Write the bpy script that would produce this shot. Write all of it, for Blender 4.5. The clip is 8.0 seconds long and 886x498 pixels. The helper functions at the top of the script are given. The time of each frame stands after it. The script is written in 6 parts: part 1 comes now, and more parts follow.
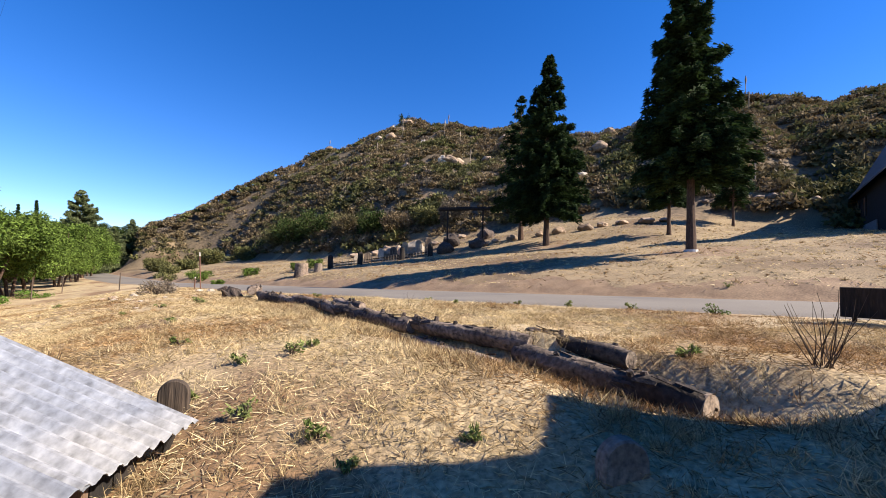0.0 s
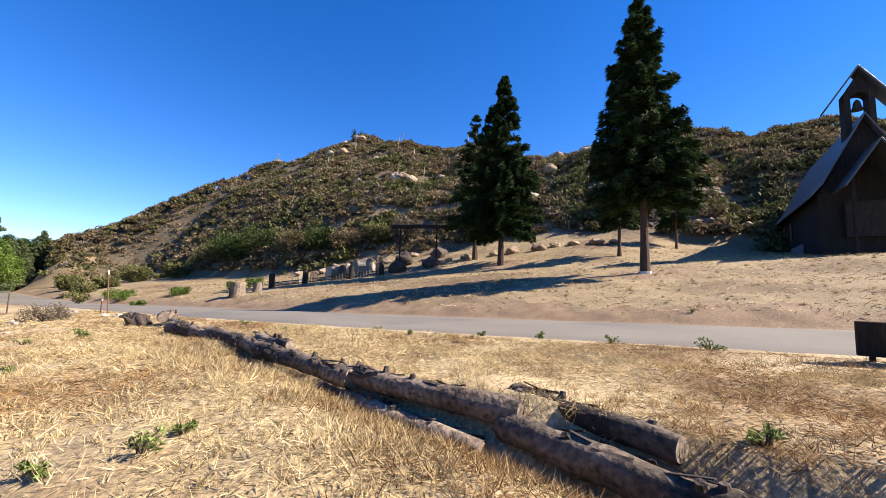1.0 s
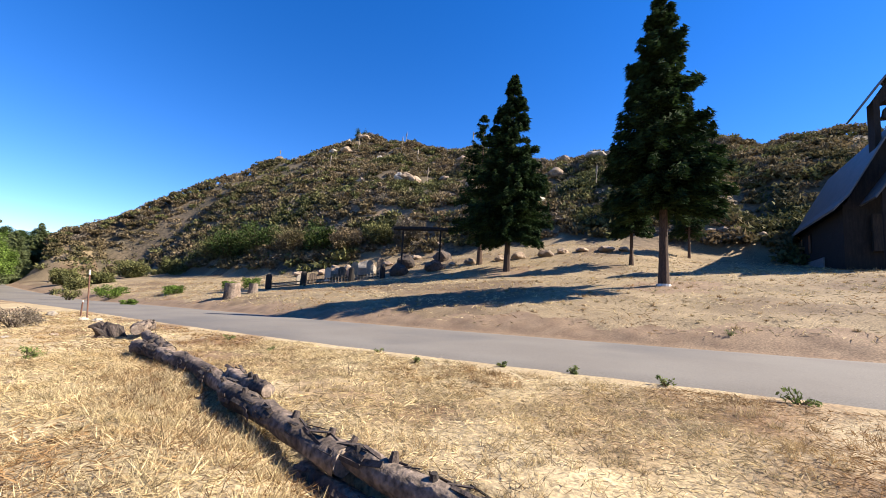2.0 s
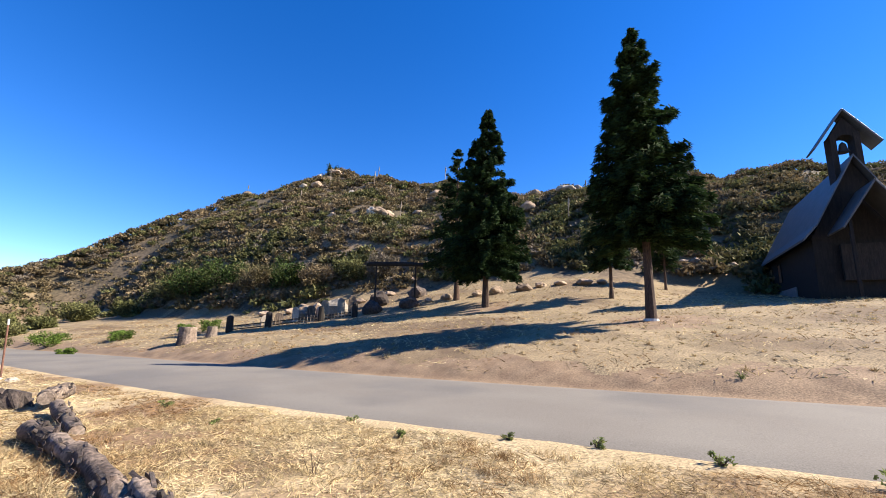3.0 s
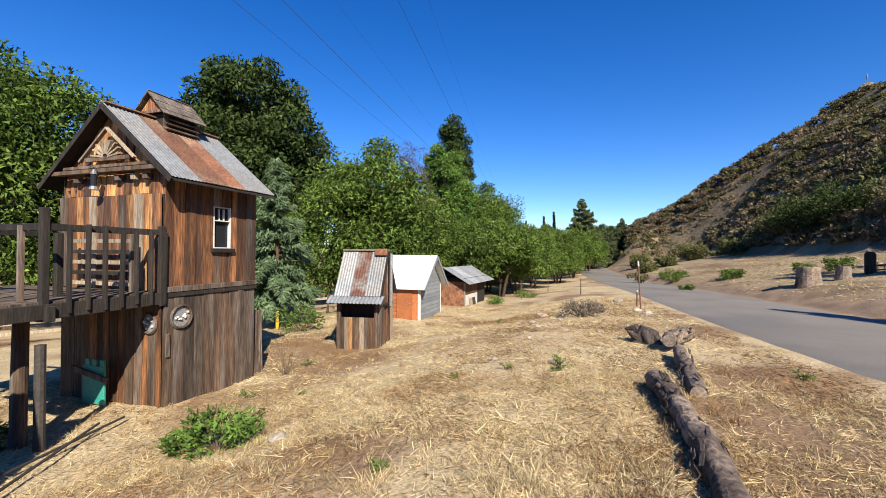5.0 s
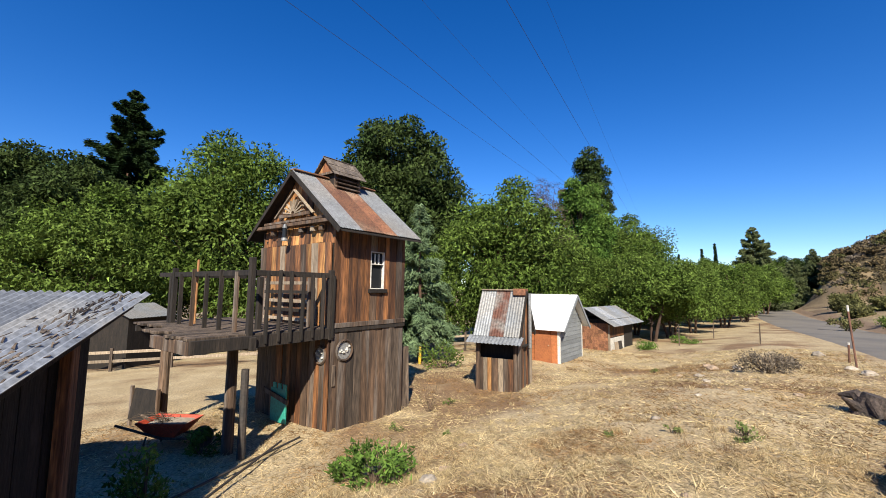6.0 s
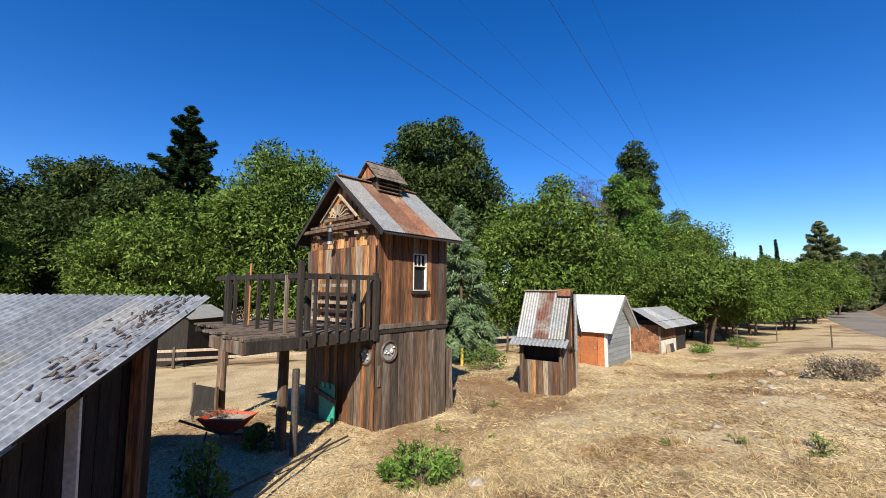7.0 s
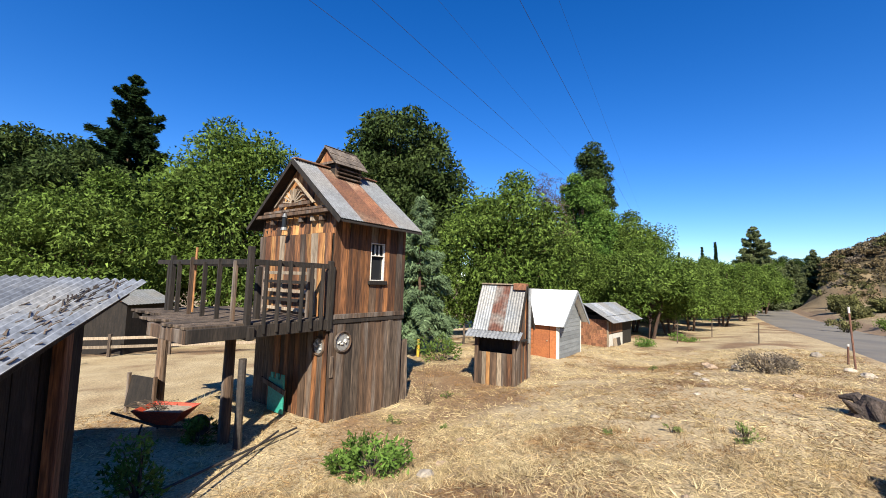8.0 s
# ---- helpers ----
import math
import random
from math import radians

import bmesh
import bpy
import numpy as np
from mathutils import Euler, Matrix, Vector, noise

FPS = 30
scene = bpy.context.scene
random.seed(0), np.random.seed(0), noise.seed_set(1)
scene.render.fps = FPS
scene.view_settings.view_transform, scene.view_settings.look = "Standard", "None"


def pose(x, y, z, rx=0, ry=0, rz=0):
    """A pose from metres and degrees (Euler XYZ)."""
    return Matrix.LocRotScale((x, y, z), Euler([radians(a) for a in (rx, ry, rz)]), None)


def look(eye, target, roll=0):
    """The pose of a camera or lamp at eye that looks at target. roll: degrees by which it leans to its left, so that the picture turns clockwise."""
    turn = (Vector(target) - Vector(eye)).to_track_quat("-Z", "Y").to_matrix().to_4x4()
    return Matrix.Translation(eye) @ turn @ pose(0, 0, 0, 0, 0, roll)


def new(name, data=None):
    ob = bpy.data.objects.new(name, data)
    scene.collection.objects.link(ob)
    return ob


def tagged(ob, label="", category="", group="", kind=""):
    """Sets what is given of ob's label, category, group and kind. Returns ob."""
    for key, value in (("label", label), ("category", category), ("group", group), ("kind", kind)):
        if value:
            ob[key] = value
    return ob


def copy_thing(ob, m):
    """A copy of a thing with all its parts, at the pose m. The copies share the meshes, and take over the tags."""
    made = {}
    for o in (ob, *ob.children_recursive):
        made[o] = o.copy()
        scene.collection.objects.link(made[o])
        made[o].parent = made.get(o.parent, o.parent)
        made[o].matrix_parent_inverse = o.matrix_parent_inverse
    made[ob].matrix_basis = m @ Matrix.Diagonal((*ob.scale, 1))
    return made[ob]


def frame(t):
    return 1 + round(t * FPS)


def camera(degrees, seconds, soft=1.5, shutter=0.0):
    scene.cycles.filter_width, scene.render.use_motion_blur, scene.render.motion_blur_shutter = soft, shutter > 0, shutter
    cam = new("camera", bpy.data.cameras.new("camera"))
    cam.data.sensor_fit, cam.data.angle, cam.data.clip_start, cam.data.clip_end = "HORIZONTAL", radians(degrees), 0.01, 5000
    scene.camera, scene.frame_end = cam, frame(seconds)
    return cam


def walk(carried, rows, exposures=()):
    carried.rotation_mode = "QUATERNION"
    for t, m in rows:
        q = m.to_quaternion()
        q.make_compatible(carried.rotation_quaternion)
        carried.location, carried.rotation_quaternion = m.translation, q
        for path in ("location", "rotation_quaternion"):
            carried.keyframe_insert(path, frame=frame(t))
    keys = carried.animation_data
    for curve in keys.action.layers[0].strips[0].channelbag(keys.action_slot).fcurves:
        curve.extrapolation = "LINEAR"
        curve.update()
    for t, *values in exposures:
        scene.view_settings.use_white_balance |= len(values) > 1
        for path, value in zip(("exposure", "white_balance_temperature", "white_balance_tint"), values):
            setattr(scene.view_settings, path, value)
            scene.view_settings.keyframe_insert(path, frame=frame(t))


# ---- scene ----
cam = camera(94.8, 8.0, soft=0.9)
LEVEL = pose(0, 0, 0, 0, -2.6, 0)
PATH = [
    (0, (-0.092, 0.019, 1.593), (-0.104, 2.016, 1.696), -1.2),
    (0.5, (-0.141, 0.753, 1.61), (-0.054, 2.744, 1.774), -0.2),
    (1, (-0.12, 1.431, 1.742), (0.104, 3.409, 1.93), -1.0),
    (1.5, (-0.144, 2.049, 1.909), (0.019, 4.027, 2.154), 0.4),
    (1.7, (-0.185, 2.314, 1.977), (0.008, 4.296, 2.17), 0.6),
    (2.8, (-0.314, 3.801, 2.356), (-0.025, 5.76, 2.634), -1.1),
    (3, (-0.334, 4.032, 2.37), (0.016, 5.969, 2.728), -1.0),
    (3.5, (-0.426, 4.677, 2.424), (-0.129, 6.636, 2.697), -1.3),
    (4, (-0.731, 5.326, 2.522), (-1.58, 7.132, 2.656), 1.1),
    (4.5, (-1.155, 5.684, 2.492), (-2.768, 6.86, 2.616), -2.2),
    (5, (-1.263, 5.882, 2.553), (-3.042, 6.791, 2.653), -0.8),
    (5.2, (-1.276, 5.9, 2.577), (-3.105, 6.697, 2.716), -0.5),
    (6.3, (-1.366, 5.696, 2.671), (-3.331, 5.923, 2.967), 0.4),
    (6.5, (-1.385, 5.707, 2.674), (-3.338, 6.022, 2.973), 0.3),
    (7, (-1.371, 5.666, 2.671), (-3.348, 5.769, 2.956), 0.2),
    (7.5, (-1.358, 5.638, 2.675), (-3.343, 5.642, 2.919), 1.9),
    (8, (-1.427, 5.721, 2.675), (-3.39, 6.016, 2.921), 1.5),
]
walk(cam, [(t, LEVEL @ look(eye, target, roll)) for t, eye, target, roll in PATH],
     exposures=((0, 1.20, 6750, 16), (0.5, 1.36, 6850, 16), (1.5, 1.34, 6700, 14), (3.5, 1.40, 6600, 13), (4.5, 1.22, 6500, 12), (5.2, 0.86, 6500, 12), (6.3, 0.80, 6500, 10), (8, 0.98, 6450, 10)))

# ---- light ----
SUN_EL, SUN_AZ = 38.6, -9.0          # elevation; direction towards the sun, degrees from +x
world = bpy.data.worlds.new("sky")
scene.world = world
world.use_nodes = True
wn = world.node_tree.nodes
sky = wn.new("ShaderNodeTexSky")
sky.sky_type, sky.sun_disc = "NISHITA", False
sky.sun_elevation, sky.sun_rotation = radians(SUN_EL), radians(90 - SUN_AZ)
sky.air_density, sky.dust_density, sky.ozone_density, sky.altitude = 1.0, 0.1, 4.0, 1200
deep = wn.new("ShaderNodeHueSaturation")
deep.inputs["Saturation"].default_value, deep.inputs["Hue"].default_value = 1.33, 0.512
world.node_tree.links.new(sky.outputs[0], deep.inputs["Color"])
world.node_tree.links.new(deep.outputs[0], wn["Background"].inputs[0])
wn["Background"].inputs[1].default_value = 0.097
sun = new("sun", bpy.data.lights.new("sun", "SUN"))
sun.data.energy, sun.data.angle, sun.data.color = 5.2, radians(0.5), (1.0, 0.925, 0.775)
sun.matrix_world = look((0, 0, 40), (-math.cos(radians(SUN_AZ)), -math.sin(radians(SUN_AZ)), 40 - math.tan(radians(SUN_EL))))


# ---- materials ----
def mat(name, c1, c2, scale=6.0, rough=0.85, bump=0.3, stretch=(1, 1, 1), fine=6.0, spread=0.18, metal=0.0, c3=None, patch=0.5, island=0.0, transl=0.0):
    """Two-scale procedural surface: broad patches of c1 and c2, optional stains of c3, fine grain and relief."""
    m = bpy.data.materials.new(name)
    m.use_nodes = True
    t = m.node_tree
    n, l = t.nodes, t.links
    b = n["Principled BSDF"]
    b.inputs["Roughness"].default_value, b.inputs["Metallic"].default_value = rough, metal
    co = n.new("ShaderNodeTexCoord")
    mp = n.new("ShaderNodeMapping")
    mp.inputs["Scale"].default_value = stretch
    l.new(co.outputs["Object"], mp.inputs[0])
    oi = n.new("ShaderNodeObjectInfo")
    off = n.new("ShaderNodeMath")
    off.operation = "MULTIPLY"
    off.inputs[1].default_value = 37.0
    l.new(oi.outputs["Random"], off.inputs[0])
    l.new(off.outputs[0], mp.inputs["Location"])
    n1, n2 = n.new("ShaderNodeTexNoise"), n.new("ShaderNodeTexNoise")
    for q, s, d in ((n1, scale, 3.0), (n2, scale * fine, 5.0)):
        q.inputs["Scale"].default_value, q.inputs["Detail"].default_value = s, d
        l.new(mp.outputs[0], q.inputs["Vector"])
    ramp = n.new("ShaderNodeValToRGB")
    ramp.color_ramp.elements[0].position, ramp.color_ramp.elements[1].position = patch - 0.14, patch + 0.14
    ramp.color_ramp.elements[0].color, ramp.color_ramp.elements[1].color = (*c1, 1), (*c2, 1)
    l.new(n1.outputs["Fac"], ramp.inputs[0])
    col = ramp.outputs[0]
    if c3:
        n3 = n.new("ShaderNodeTexNoise")
        n3.inputs["Scale"].default_value, n3.inputs["Detail"].default_value = scale * 0.37, 4.0
        l.new(mp.outputs[0], n3.inputs["Vector"])
        r3 = n.new("ShaderNodeValToRGB")
        r3.color_ramp.elements[0].position, r3.color_ramp.elements[1].position = 0.49, 0.61
        l.new(n3.outputs["Fac"], r3.inputs[0])
        mx = n.new("ShaderNodeMix")
        mx.data_type = "RGBA"
        l.new(r3.outputs[0], mx.inputs["Factor"])
        l.new(col, mx.inputs["A"])
        mx.inputs["B"].default_value = (*c3, 1)
        col = mx.outputs["Result"]
    hsv = n.new("ShaderNodeHueSaturation")
    l.new(col, hsv.inputs["Color"])
    val = n.new("ShaderNodeMapRange")
    val.inputs["From Min"].default_value, val.inputs["From Max"].default_value = 0.25, 0.75
    val.inputs["To Min"].default_value, val.inputs["To Max"].default_value = 1 - 2.2 * spread, 1 + 1.6 * spread
    l.new(n2.outputs["Fac"], val.inputs[0])
    rnd = n.new("ShaderNodeMapRange")
    rnd.inputs["To Min"].default_value, rnd.inputs["To Max"].default_value = 1 - 1.4 * spread, 1 + spread
    src = oi.outputs["Random"]
    if island:
        geo = n.new("ShaderNodeNewGeometry")
        src = geo.outputs["Random Per Island"]
        rnd.inputs["To Min"].default_value, rnd.inputs["To Max"].default_value = 1 - island, 1 + island
    l.new(src, rnd.inputs[0])
    mul = n.new("ShaderNodeMath")
    mul.operation = "MULTIPLY"
    l.new(val.outputs[0], mul.inputs[0])
    l.new(rnd.outputs[0], mul.inputs[1])
    l.new(mul.outputs[0], hsv.inputs["Value"])
    l.new(hsv.outputs[0], b.inputs["Base Color"])
    if bump:
        bp = n.new("ShaderNodeBump")
        bp.inputs["Strength"].default_value, bp.inputs["Distance"].default_value = bump, 0.02
        l.new(n2.outputs["Fac"], bp.inputs["Height"])
        l.new(bp.outputs[0], b.inputs["Normal"])
    if transl:
        b.inputs["Specular IOR Level"].default_value = 0.12
        tr = n.new("ShaderNodeBsdfTranslucent")
        l.new(hsv.outputs[0], tr.inputs[0])
        ms = n.new("ShaderNodeMixShader")
        ms.inputs[0].default_value = transl
        l.new(b.outputs[0], ms.inputs[1])
        l.new(tr.outputs[0], ms.inputs[2])
        l.new(ms.outputs[0], n["Material Output"].inputs[0])
    return m


M = dict(
    straw_ground=mat("straw_ground", (0.33, 0.248, 0.135), (0.41, 0.322, 0.19), 0.8, 0.95, 0.7, fine=30, spread=0.30, c3=(0.19, 0.115, 0.058)),
    straw=mat("straw", (0.46, 0.355, 0.185), (0.56, 0.46, 0.275), 0.8, 0.8, 0, fine=3, spread=0.2, island=0.6, c3=(0.28, 0.17, 0.078), transl=0.22),
    dirt=mat("dirt", (0.187, 0.121, 0.0715), (0.242, 0.165, 0.099), 1.5, 0.95, 0.7, fine=15, spread=0.25),
    slope_ground=mat("slope_ground", (0.20, 0.145, 0.078), (0.27, 0.20, 0.112), 0.35, 0.95, 0.8, fine=60, spread=0.34, c3=(0.14, 0.092, 0.05)),
    asphalt=mat("asphalt", (0.186, 0.165, 0.139), (0.209, 0.189, 0.16), 0.5, 0.92, 0.25, fine=90, spread=0.12, c3=(0.148, 0.136, 0.122)),
    hill=mat("hill", (0.125, 0.088, 0.05), (0.20, 0.14, 0.085), 0.12, 0.95, 0.6, fine=18, spread=0.3, c3=(0.085, 0.065, 0.036), patch=0.58),
    old_wood=mat("old_wood", (0.135, 0.081, 0.048), (0.0525, 0.0323, 0.021), 1.6, 0.85, 0.5, (7, 7, 0.55), 5, 0.3, c3=(0.15, 0.12, 0.0975)),
    red_wood=mat("red_wood", (0.288, 0.12, 0.0416), (0.096, 0.0384, 0.0176), 1.6, 0.8, 0.5, (7, 7, 0.55), 5, 0.36, c3=(0.088, 0.044, 0.0256)),
    gold_wood=mat("gold_wood", (0.51, 0.281, 0.102), (0.34, 0.145, 0.0467), 1.6, 0.8, 0.5, (7, 7, 0.55), 5, 0.36, c3=(0.187, 0.0723, 0.0298)),
    grey_wood=mat("grey_wood", (0.135, 0.098, 0.07), (0.05, 0.035, 0.025), 1.5, 0.9, 0.6, (6, 6, 0.6), 5, 0.34),
    # near-black: dark timber, also shade put into the shed and chapel wall colour
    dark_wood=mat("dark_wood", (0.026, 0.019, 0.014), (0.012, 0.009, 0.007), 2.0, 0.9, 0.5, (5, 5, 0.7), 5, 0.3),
    pale_wood=mat("pale_wood", (0.33, 0.264, 0.191), (0.251, 0.191, 0.132), 2.0, 0.85, 0.4, (6, 6, 0.6), 5, 0.25),
    white_paint=mat("white_paint", (0.648, 0.621, 0.567), (0.54, 0.513, 0.459), 4.0, 0.7, 0.2, fine=6, spread=0.12),
    zinc=mat("zinc", (0.265, 0.283, 0.312), (0.20, 0.217, 0.246), 2.2, 0.6, 0.08, (1, 1, 1), 8, 0.22, metal=0.2, c3=(0.29, 0.29, 0.285)),
    zinc_old=mat("zinc_old", (0.265, 0.278, 0.29), (0.205, 0.214, 0.222), 2.5, 0.6, 0.15, fine=8, spread=0.18, metal=0.3, c3=(0.25, 0.245, 0.235)),
    rust=mat("rust", (0.198, 0.0858, 0.0429), (0.132, 0.0561, 0.033), 2.5, 0.85, 0.25, fine=8, spread=0.25, c3=(0.238, 0.158, 0.106)),
    rust_patchy=mat("rust_patchy", (0.158, 0.0594, 0.0363), (0.297, 0.277, 0.251), 3.0, 0.75, 0.25, fine=6, spread=0.25, patch=0.58),
    white_roof=mat("white_roof", (0.76, 0.76, 0.75), (0.703, 0.703, 0.703), 2.0, 0.5, 0.05, fine=8, spread=0.06),
    grey_paint=mat("grey_paint", (0.225, 0.244, 0.255), (0.188, 0.203, 0.214), 2.0, 0.75, 0.2, (1, 1, 3), 8, 0.16),
    orange_paint=mat("orange_paint", (0.4, 0.136, 0.044), (0.336, 0.112, 0.04), 2.0, 0.7, 0.2, fine=8, spread=0.15),
    shingle=mat("shingle", (0.277, 0.125, 0.0594), (0.198, 0.0858, 0.0462), 3.0, 0.85, 0.4, (4, 4, 1), 6, 0.3),
    old_shake=mat("old_shake", (0.178, 0.145, 0.119), (0.119, 0.0924, 0.0726), 3.0, 0.9, 0.5, (5, 5, 1), 6, 0.3),
    slate_roof=mat("slate_roof", (0.106, 0.109, 0.112), (0.0792, 0.0825, 0.0858), 2.0, 0.5, 0.2, fine=10, spread=0.15),
    bark=mat("bark", (0.112, 0.066, 0.0429), (0.066, 0.0396, 0.0277), 2.0, 0.95, 1.0, (4, 4, 0.7), 5, 0.35),
    log_bark=mat("log_bark", (0.27, 0.205, 0.155), (0.155, 0.112, 0.083), 2.6, 0.95, 1.0, (1, 1, 1), 7, 0.4, c3=(0.06, 0.042, 0.032)),
    log_end=mat("log_end", (0.264, 0.211, 0.165), (0.178, 0.132, 0.099), 8.0, 0.9, 0.5, fine=4, spread=0.3),
    charred=mat("charred", (0.0462, 0.0363, 0.0317), (0.0924, 0.066, 0.0528), 4.0, 0.95, 1.0, fine=6, spread=0.35),
    leaf=mat("leaf", (0.075, 0.122, 0.02), (0.12, 0.178, 0.036), 0.35, 0.8, 0, fine=4, spread=0.3, island=0.55, transl=0.22),
    pale_needle=mat("pale_needle", (0.12, 0.15, 0.06), (0.16, 0.185, 0.085), 0.5, 0.85, 0, fine=4, spread=0.2, island=0.4, transl=0.2),
    weed=mat("weed", (0.12, 0.17, 0.045), (0.20, 0.23, 0.08), 2.0, 0.85, 0, fine=4, spread=0.25, island=0.4, transl=0.25),
    straw_brown=mat("straw_brown", (0.20, 0.115, 0.05), (0.13, 0.072, 0.034), 0.9, 0.85, 0, fine=3, spread=0.2, island=0.45, transl=0.15),
    leaf_dark=mat("leaf_dark", (0.030, 0.052, 0.014), (0.058, 0.084, 0.022), 0.35, 0.8, 0, fine=4, spread=0.3, island=0.6, transl=0.18),
    leaf_bright=mat("leaf_bright", (0.085, 0.165, 0.03), (0.13, 0.215, 0.042), 0.5, 0.8, 0, fine=4, spread=0.25, island=0.45, transl=0.25),
    needle=mat("needle", (0.016, 0.034, 0.011), (0.028, 0.05, 0.015), 0.5, 0.9, 0, fine=4, spread=0.2, island=0.4, transl=0.2),
    needle_blue=mat("needle_blue", (0.11, 0.165, 0.082), (0.16, 0.225, 0.115), 0.6, 0.8, 0, fine=4, spread=0.2, island=0.3, transl=0.2),
    brush=mat("brush", (0.145, 0.112, 0.058), (0.20, 0.15, 0.09), 0.22, 0.9, 0, fine=3, spread=0.25, island=0.4, c3=(0.085, 0.088, 0.034), transl=0.2),
    brush_grey=mat("brush_grey", (0.21, 0.17, 0.13), (0.165, 0.14, 0.10), 0.3, 0.9, 0, fine=3, spread=0.25, island=0.4, transl=0.2),
    brush_green=mat("brush_green", (0.11, 0.115, 0.042), (0.15, 0.145, 0.06), 0.3, 0.9, 0, fine=3, spread=0.25, island=0.4, transl=0.2),
    stone=mat("stone", (0.345, 0.255, 0.173), (0.277, 0.195, 0.135), 2.0, 0.9, 0.6, fine=8, spread=0.25),
    stone_pale=mat("stone_pale", (0.39, 0.338, 0.27), (0.323, 0.27, 0.21), 2.0, 0.9, 0.5, fine=8, spread=0.2),
    iron=mat("iron", (0.033, 0.0297, 0.0277), (0.0495, 0.0396, 0.033), 5.0, 0.7, 0.2, fine=5, spread=0.2),
    rust_pole=mat("rust_pole", (0.145, 0.066, 0.0396), (0.106, 0.0495, 0.033), 5.0, 0.8, 0.2, fine=5, spread=0.2),
    teal=mat("teal", (0.028, 0.288, 0.216), (0.04, 0.344, 0.264), 3.0, 0.6, 0.1, fine=8, spread=0.15),
    red_paint=mat("red_paint", (0.4, 0.056, 0.024), (0.32, 0.044, 0.0224), 4.0, 0.55, 0.1, fine=8, spread=0.2),
    yellow_paint=mat("yellow_paint", (0.558, 0.36, 0.027), (0.486, 0.306, 0.027), 4.0, 0.6, 0.1, fine=8, spread=0.12),
    cable=mat("cable", (0.033, 0.033, 0.033), (0.0198, 0.0198, 0.0198), 2.0, 0.7, 0),
    dead_twig=mat("dead_twig", (0.106, 0.0726, 0.0462), (0.0726, 0.0495, 0.033), 4.0, 0.95, 0.3),
)
glass = bpy.data.materials.new("window_glass")
glass.use_nodes = True
gb = glass.node_tree.nodes["Principled BSDF"]
gb.inputs["Specular IOR Level"].default_value = 0.15
gb.inputs["Base Color"].default_value, gb.inputs["Roughness"].default_value = (0.02, 0.022, 0.025, 1), 0.06
M["glass"] = glass


# ---- helpers for building ----
def finish(name, bm, material):
    me = bpy.data.meshes.new(name)
    bm.normal_update()
    bm.to_mesh(me)
    bm.free()
    for q in (material if isinstance(material, (list, tuple)) else [material]):
        me.materials.append(M[q])
    return me


def part(name, bm, material, parent=None, label="", m=None):
    ob = new(name, finish(name, bm, material))
    if parent:
        ob.parent = parent
    if m is not None:
        ob.matrix_basis = m
    if label:
        ob["label"] = label
    return ob


def empty(name, m, label, category, group="", kind=""):
    ob = new(name)
    ob.empty_display_size = 0.1
    ob.matrix_basis = m
    return tagged(ob, label, category, group, kind)


def box(bm, x0, y0, z0, x1, y1, z1, m=None, bevel=0.0):
    vs = [bm.verts.new((x, y, z)) for x in (x0, x1) for y in (y0, y1) for z in (z0, z1)]
    fs = [bm.faces.new([vs[i] for i in q]) for q in ((0, 1, 3, 2), (4, 6, 7, 5), (0, 4, 5, 1), (2, 3, 7, 6), (0, 2, 6, 4), (1, 5, 7, 3))]
    if bevel:
        es = list({e for f in fs for e in f.edges})
        r = bmesh.ops.bevel(bm, geom=es, offset=bevel, segments=1, affect="EDGES")
        vs = list({v for v in vs if v.is_valid} | set(r["verts"]))
    if m is not None:
        for v in vs:
            v.co = m @ v.co
    return vs


def Box(*a, m=None, bevel=0.0):
    bm = bmesh.new()
    box(bm, *a, m=m, bevel=bevel)
    return bm


def tube(bm, pts, radii, n=8, wob=0.0, caps=True, rng=random):
    """A tapered round bar through the points."""
    pts = [Vector(p) for p in pts]
    rings = []
    for i, p in enumerate(pts):
        d = (pts[min(i + 1, len(pts) - 1)] - pts[max(i - 1, 0)]).normalized()
        a = d.orthogonal().normalized() if i == 0 else (a - a.dot(d) * d).normalized()
        b = d.cross(a)
        rings.append([bm.verts.new(p + (a * math.cos(2 * math.pi * k / n) + b * math.sin(2 * math.pi * k / n)) * radii[i] * (1 + rng.uniform(-wob, wob))) for k in range(n)])
    for r0, r1 in zip(rings, rings[1:]):
        for k in range(n):
            bm.faces.new((r0[k], r0[(k + 1) % n], r1[(k + 1) % n], r1[k]))
    if caps:
        bm.faces.new(rings[0][::-1])
        bm.faces.new(rings[-1])
    return rings


def Tube(*a, **k):
    bm = bmesh.new()
    tube(bm, *a, **k)
    return bm


def soup(name, verts, faces, material, parent=None, label=""):
    me = bpy.data.meshes.new(name)
    verts, faces = np.asarray(verts, dtype=np.float32), np.asarray(faces, dtype=np.int32)
    k = faces.shape[1]
    me.vertices.add(len(verts))
    me.vertices.foreach_set("co", verts.ravel())
    me.loops.add(faces.size)
    me.loops.foreach_set("vertex_index", faces.ravel())
    me.polygons.add(len(faces))
    me.polygons.foreach_set("loop_start", np.arange(len(faces), dtype=np.int32) * k)
    me.update(calc_edges=True)
    me.validate()
    me.materials.append(M[material])
    ob = new(name, me)
    if parent:
        ob.parent = parent
    if label:
        ob["label"] = label
    return ob


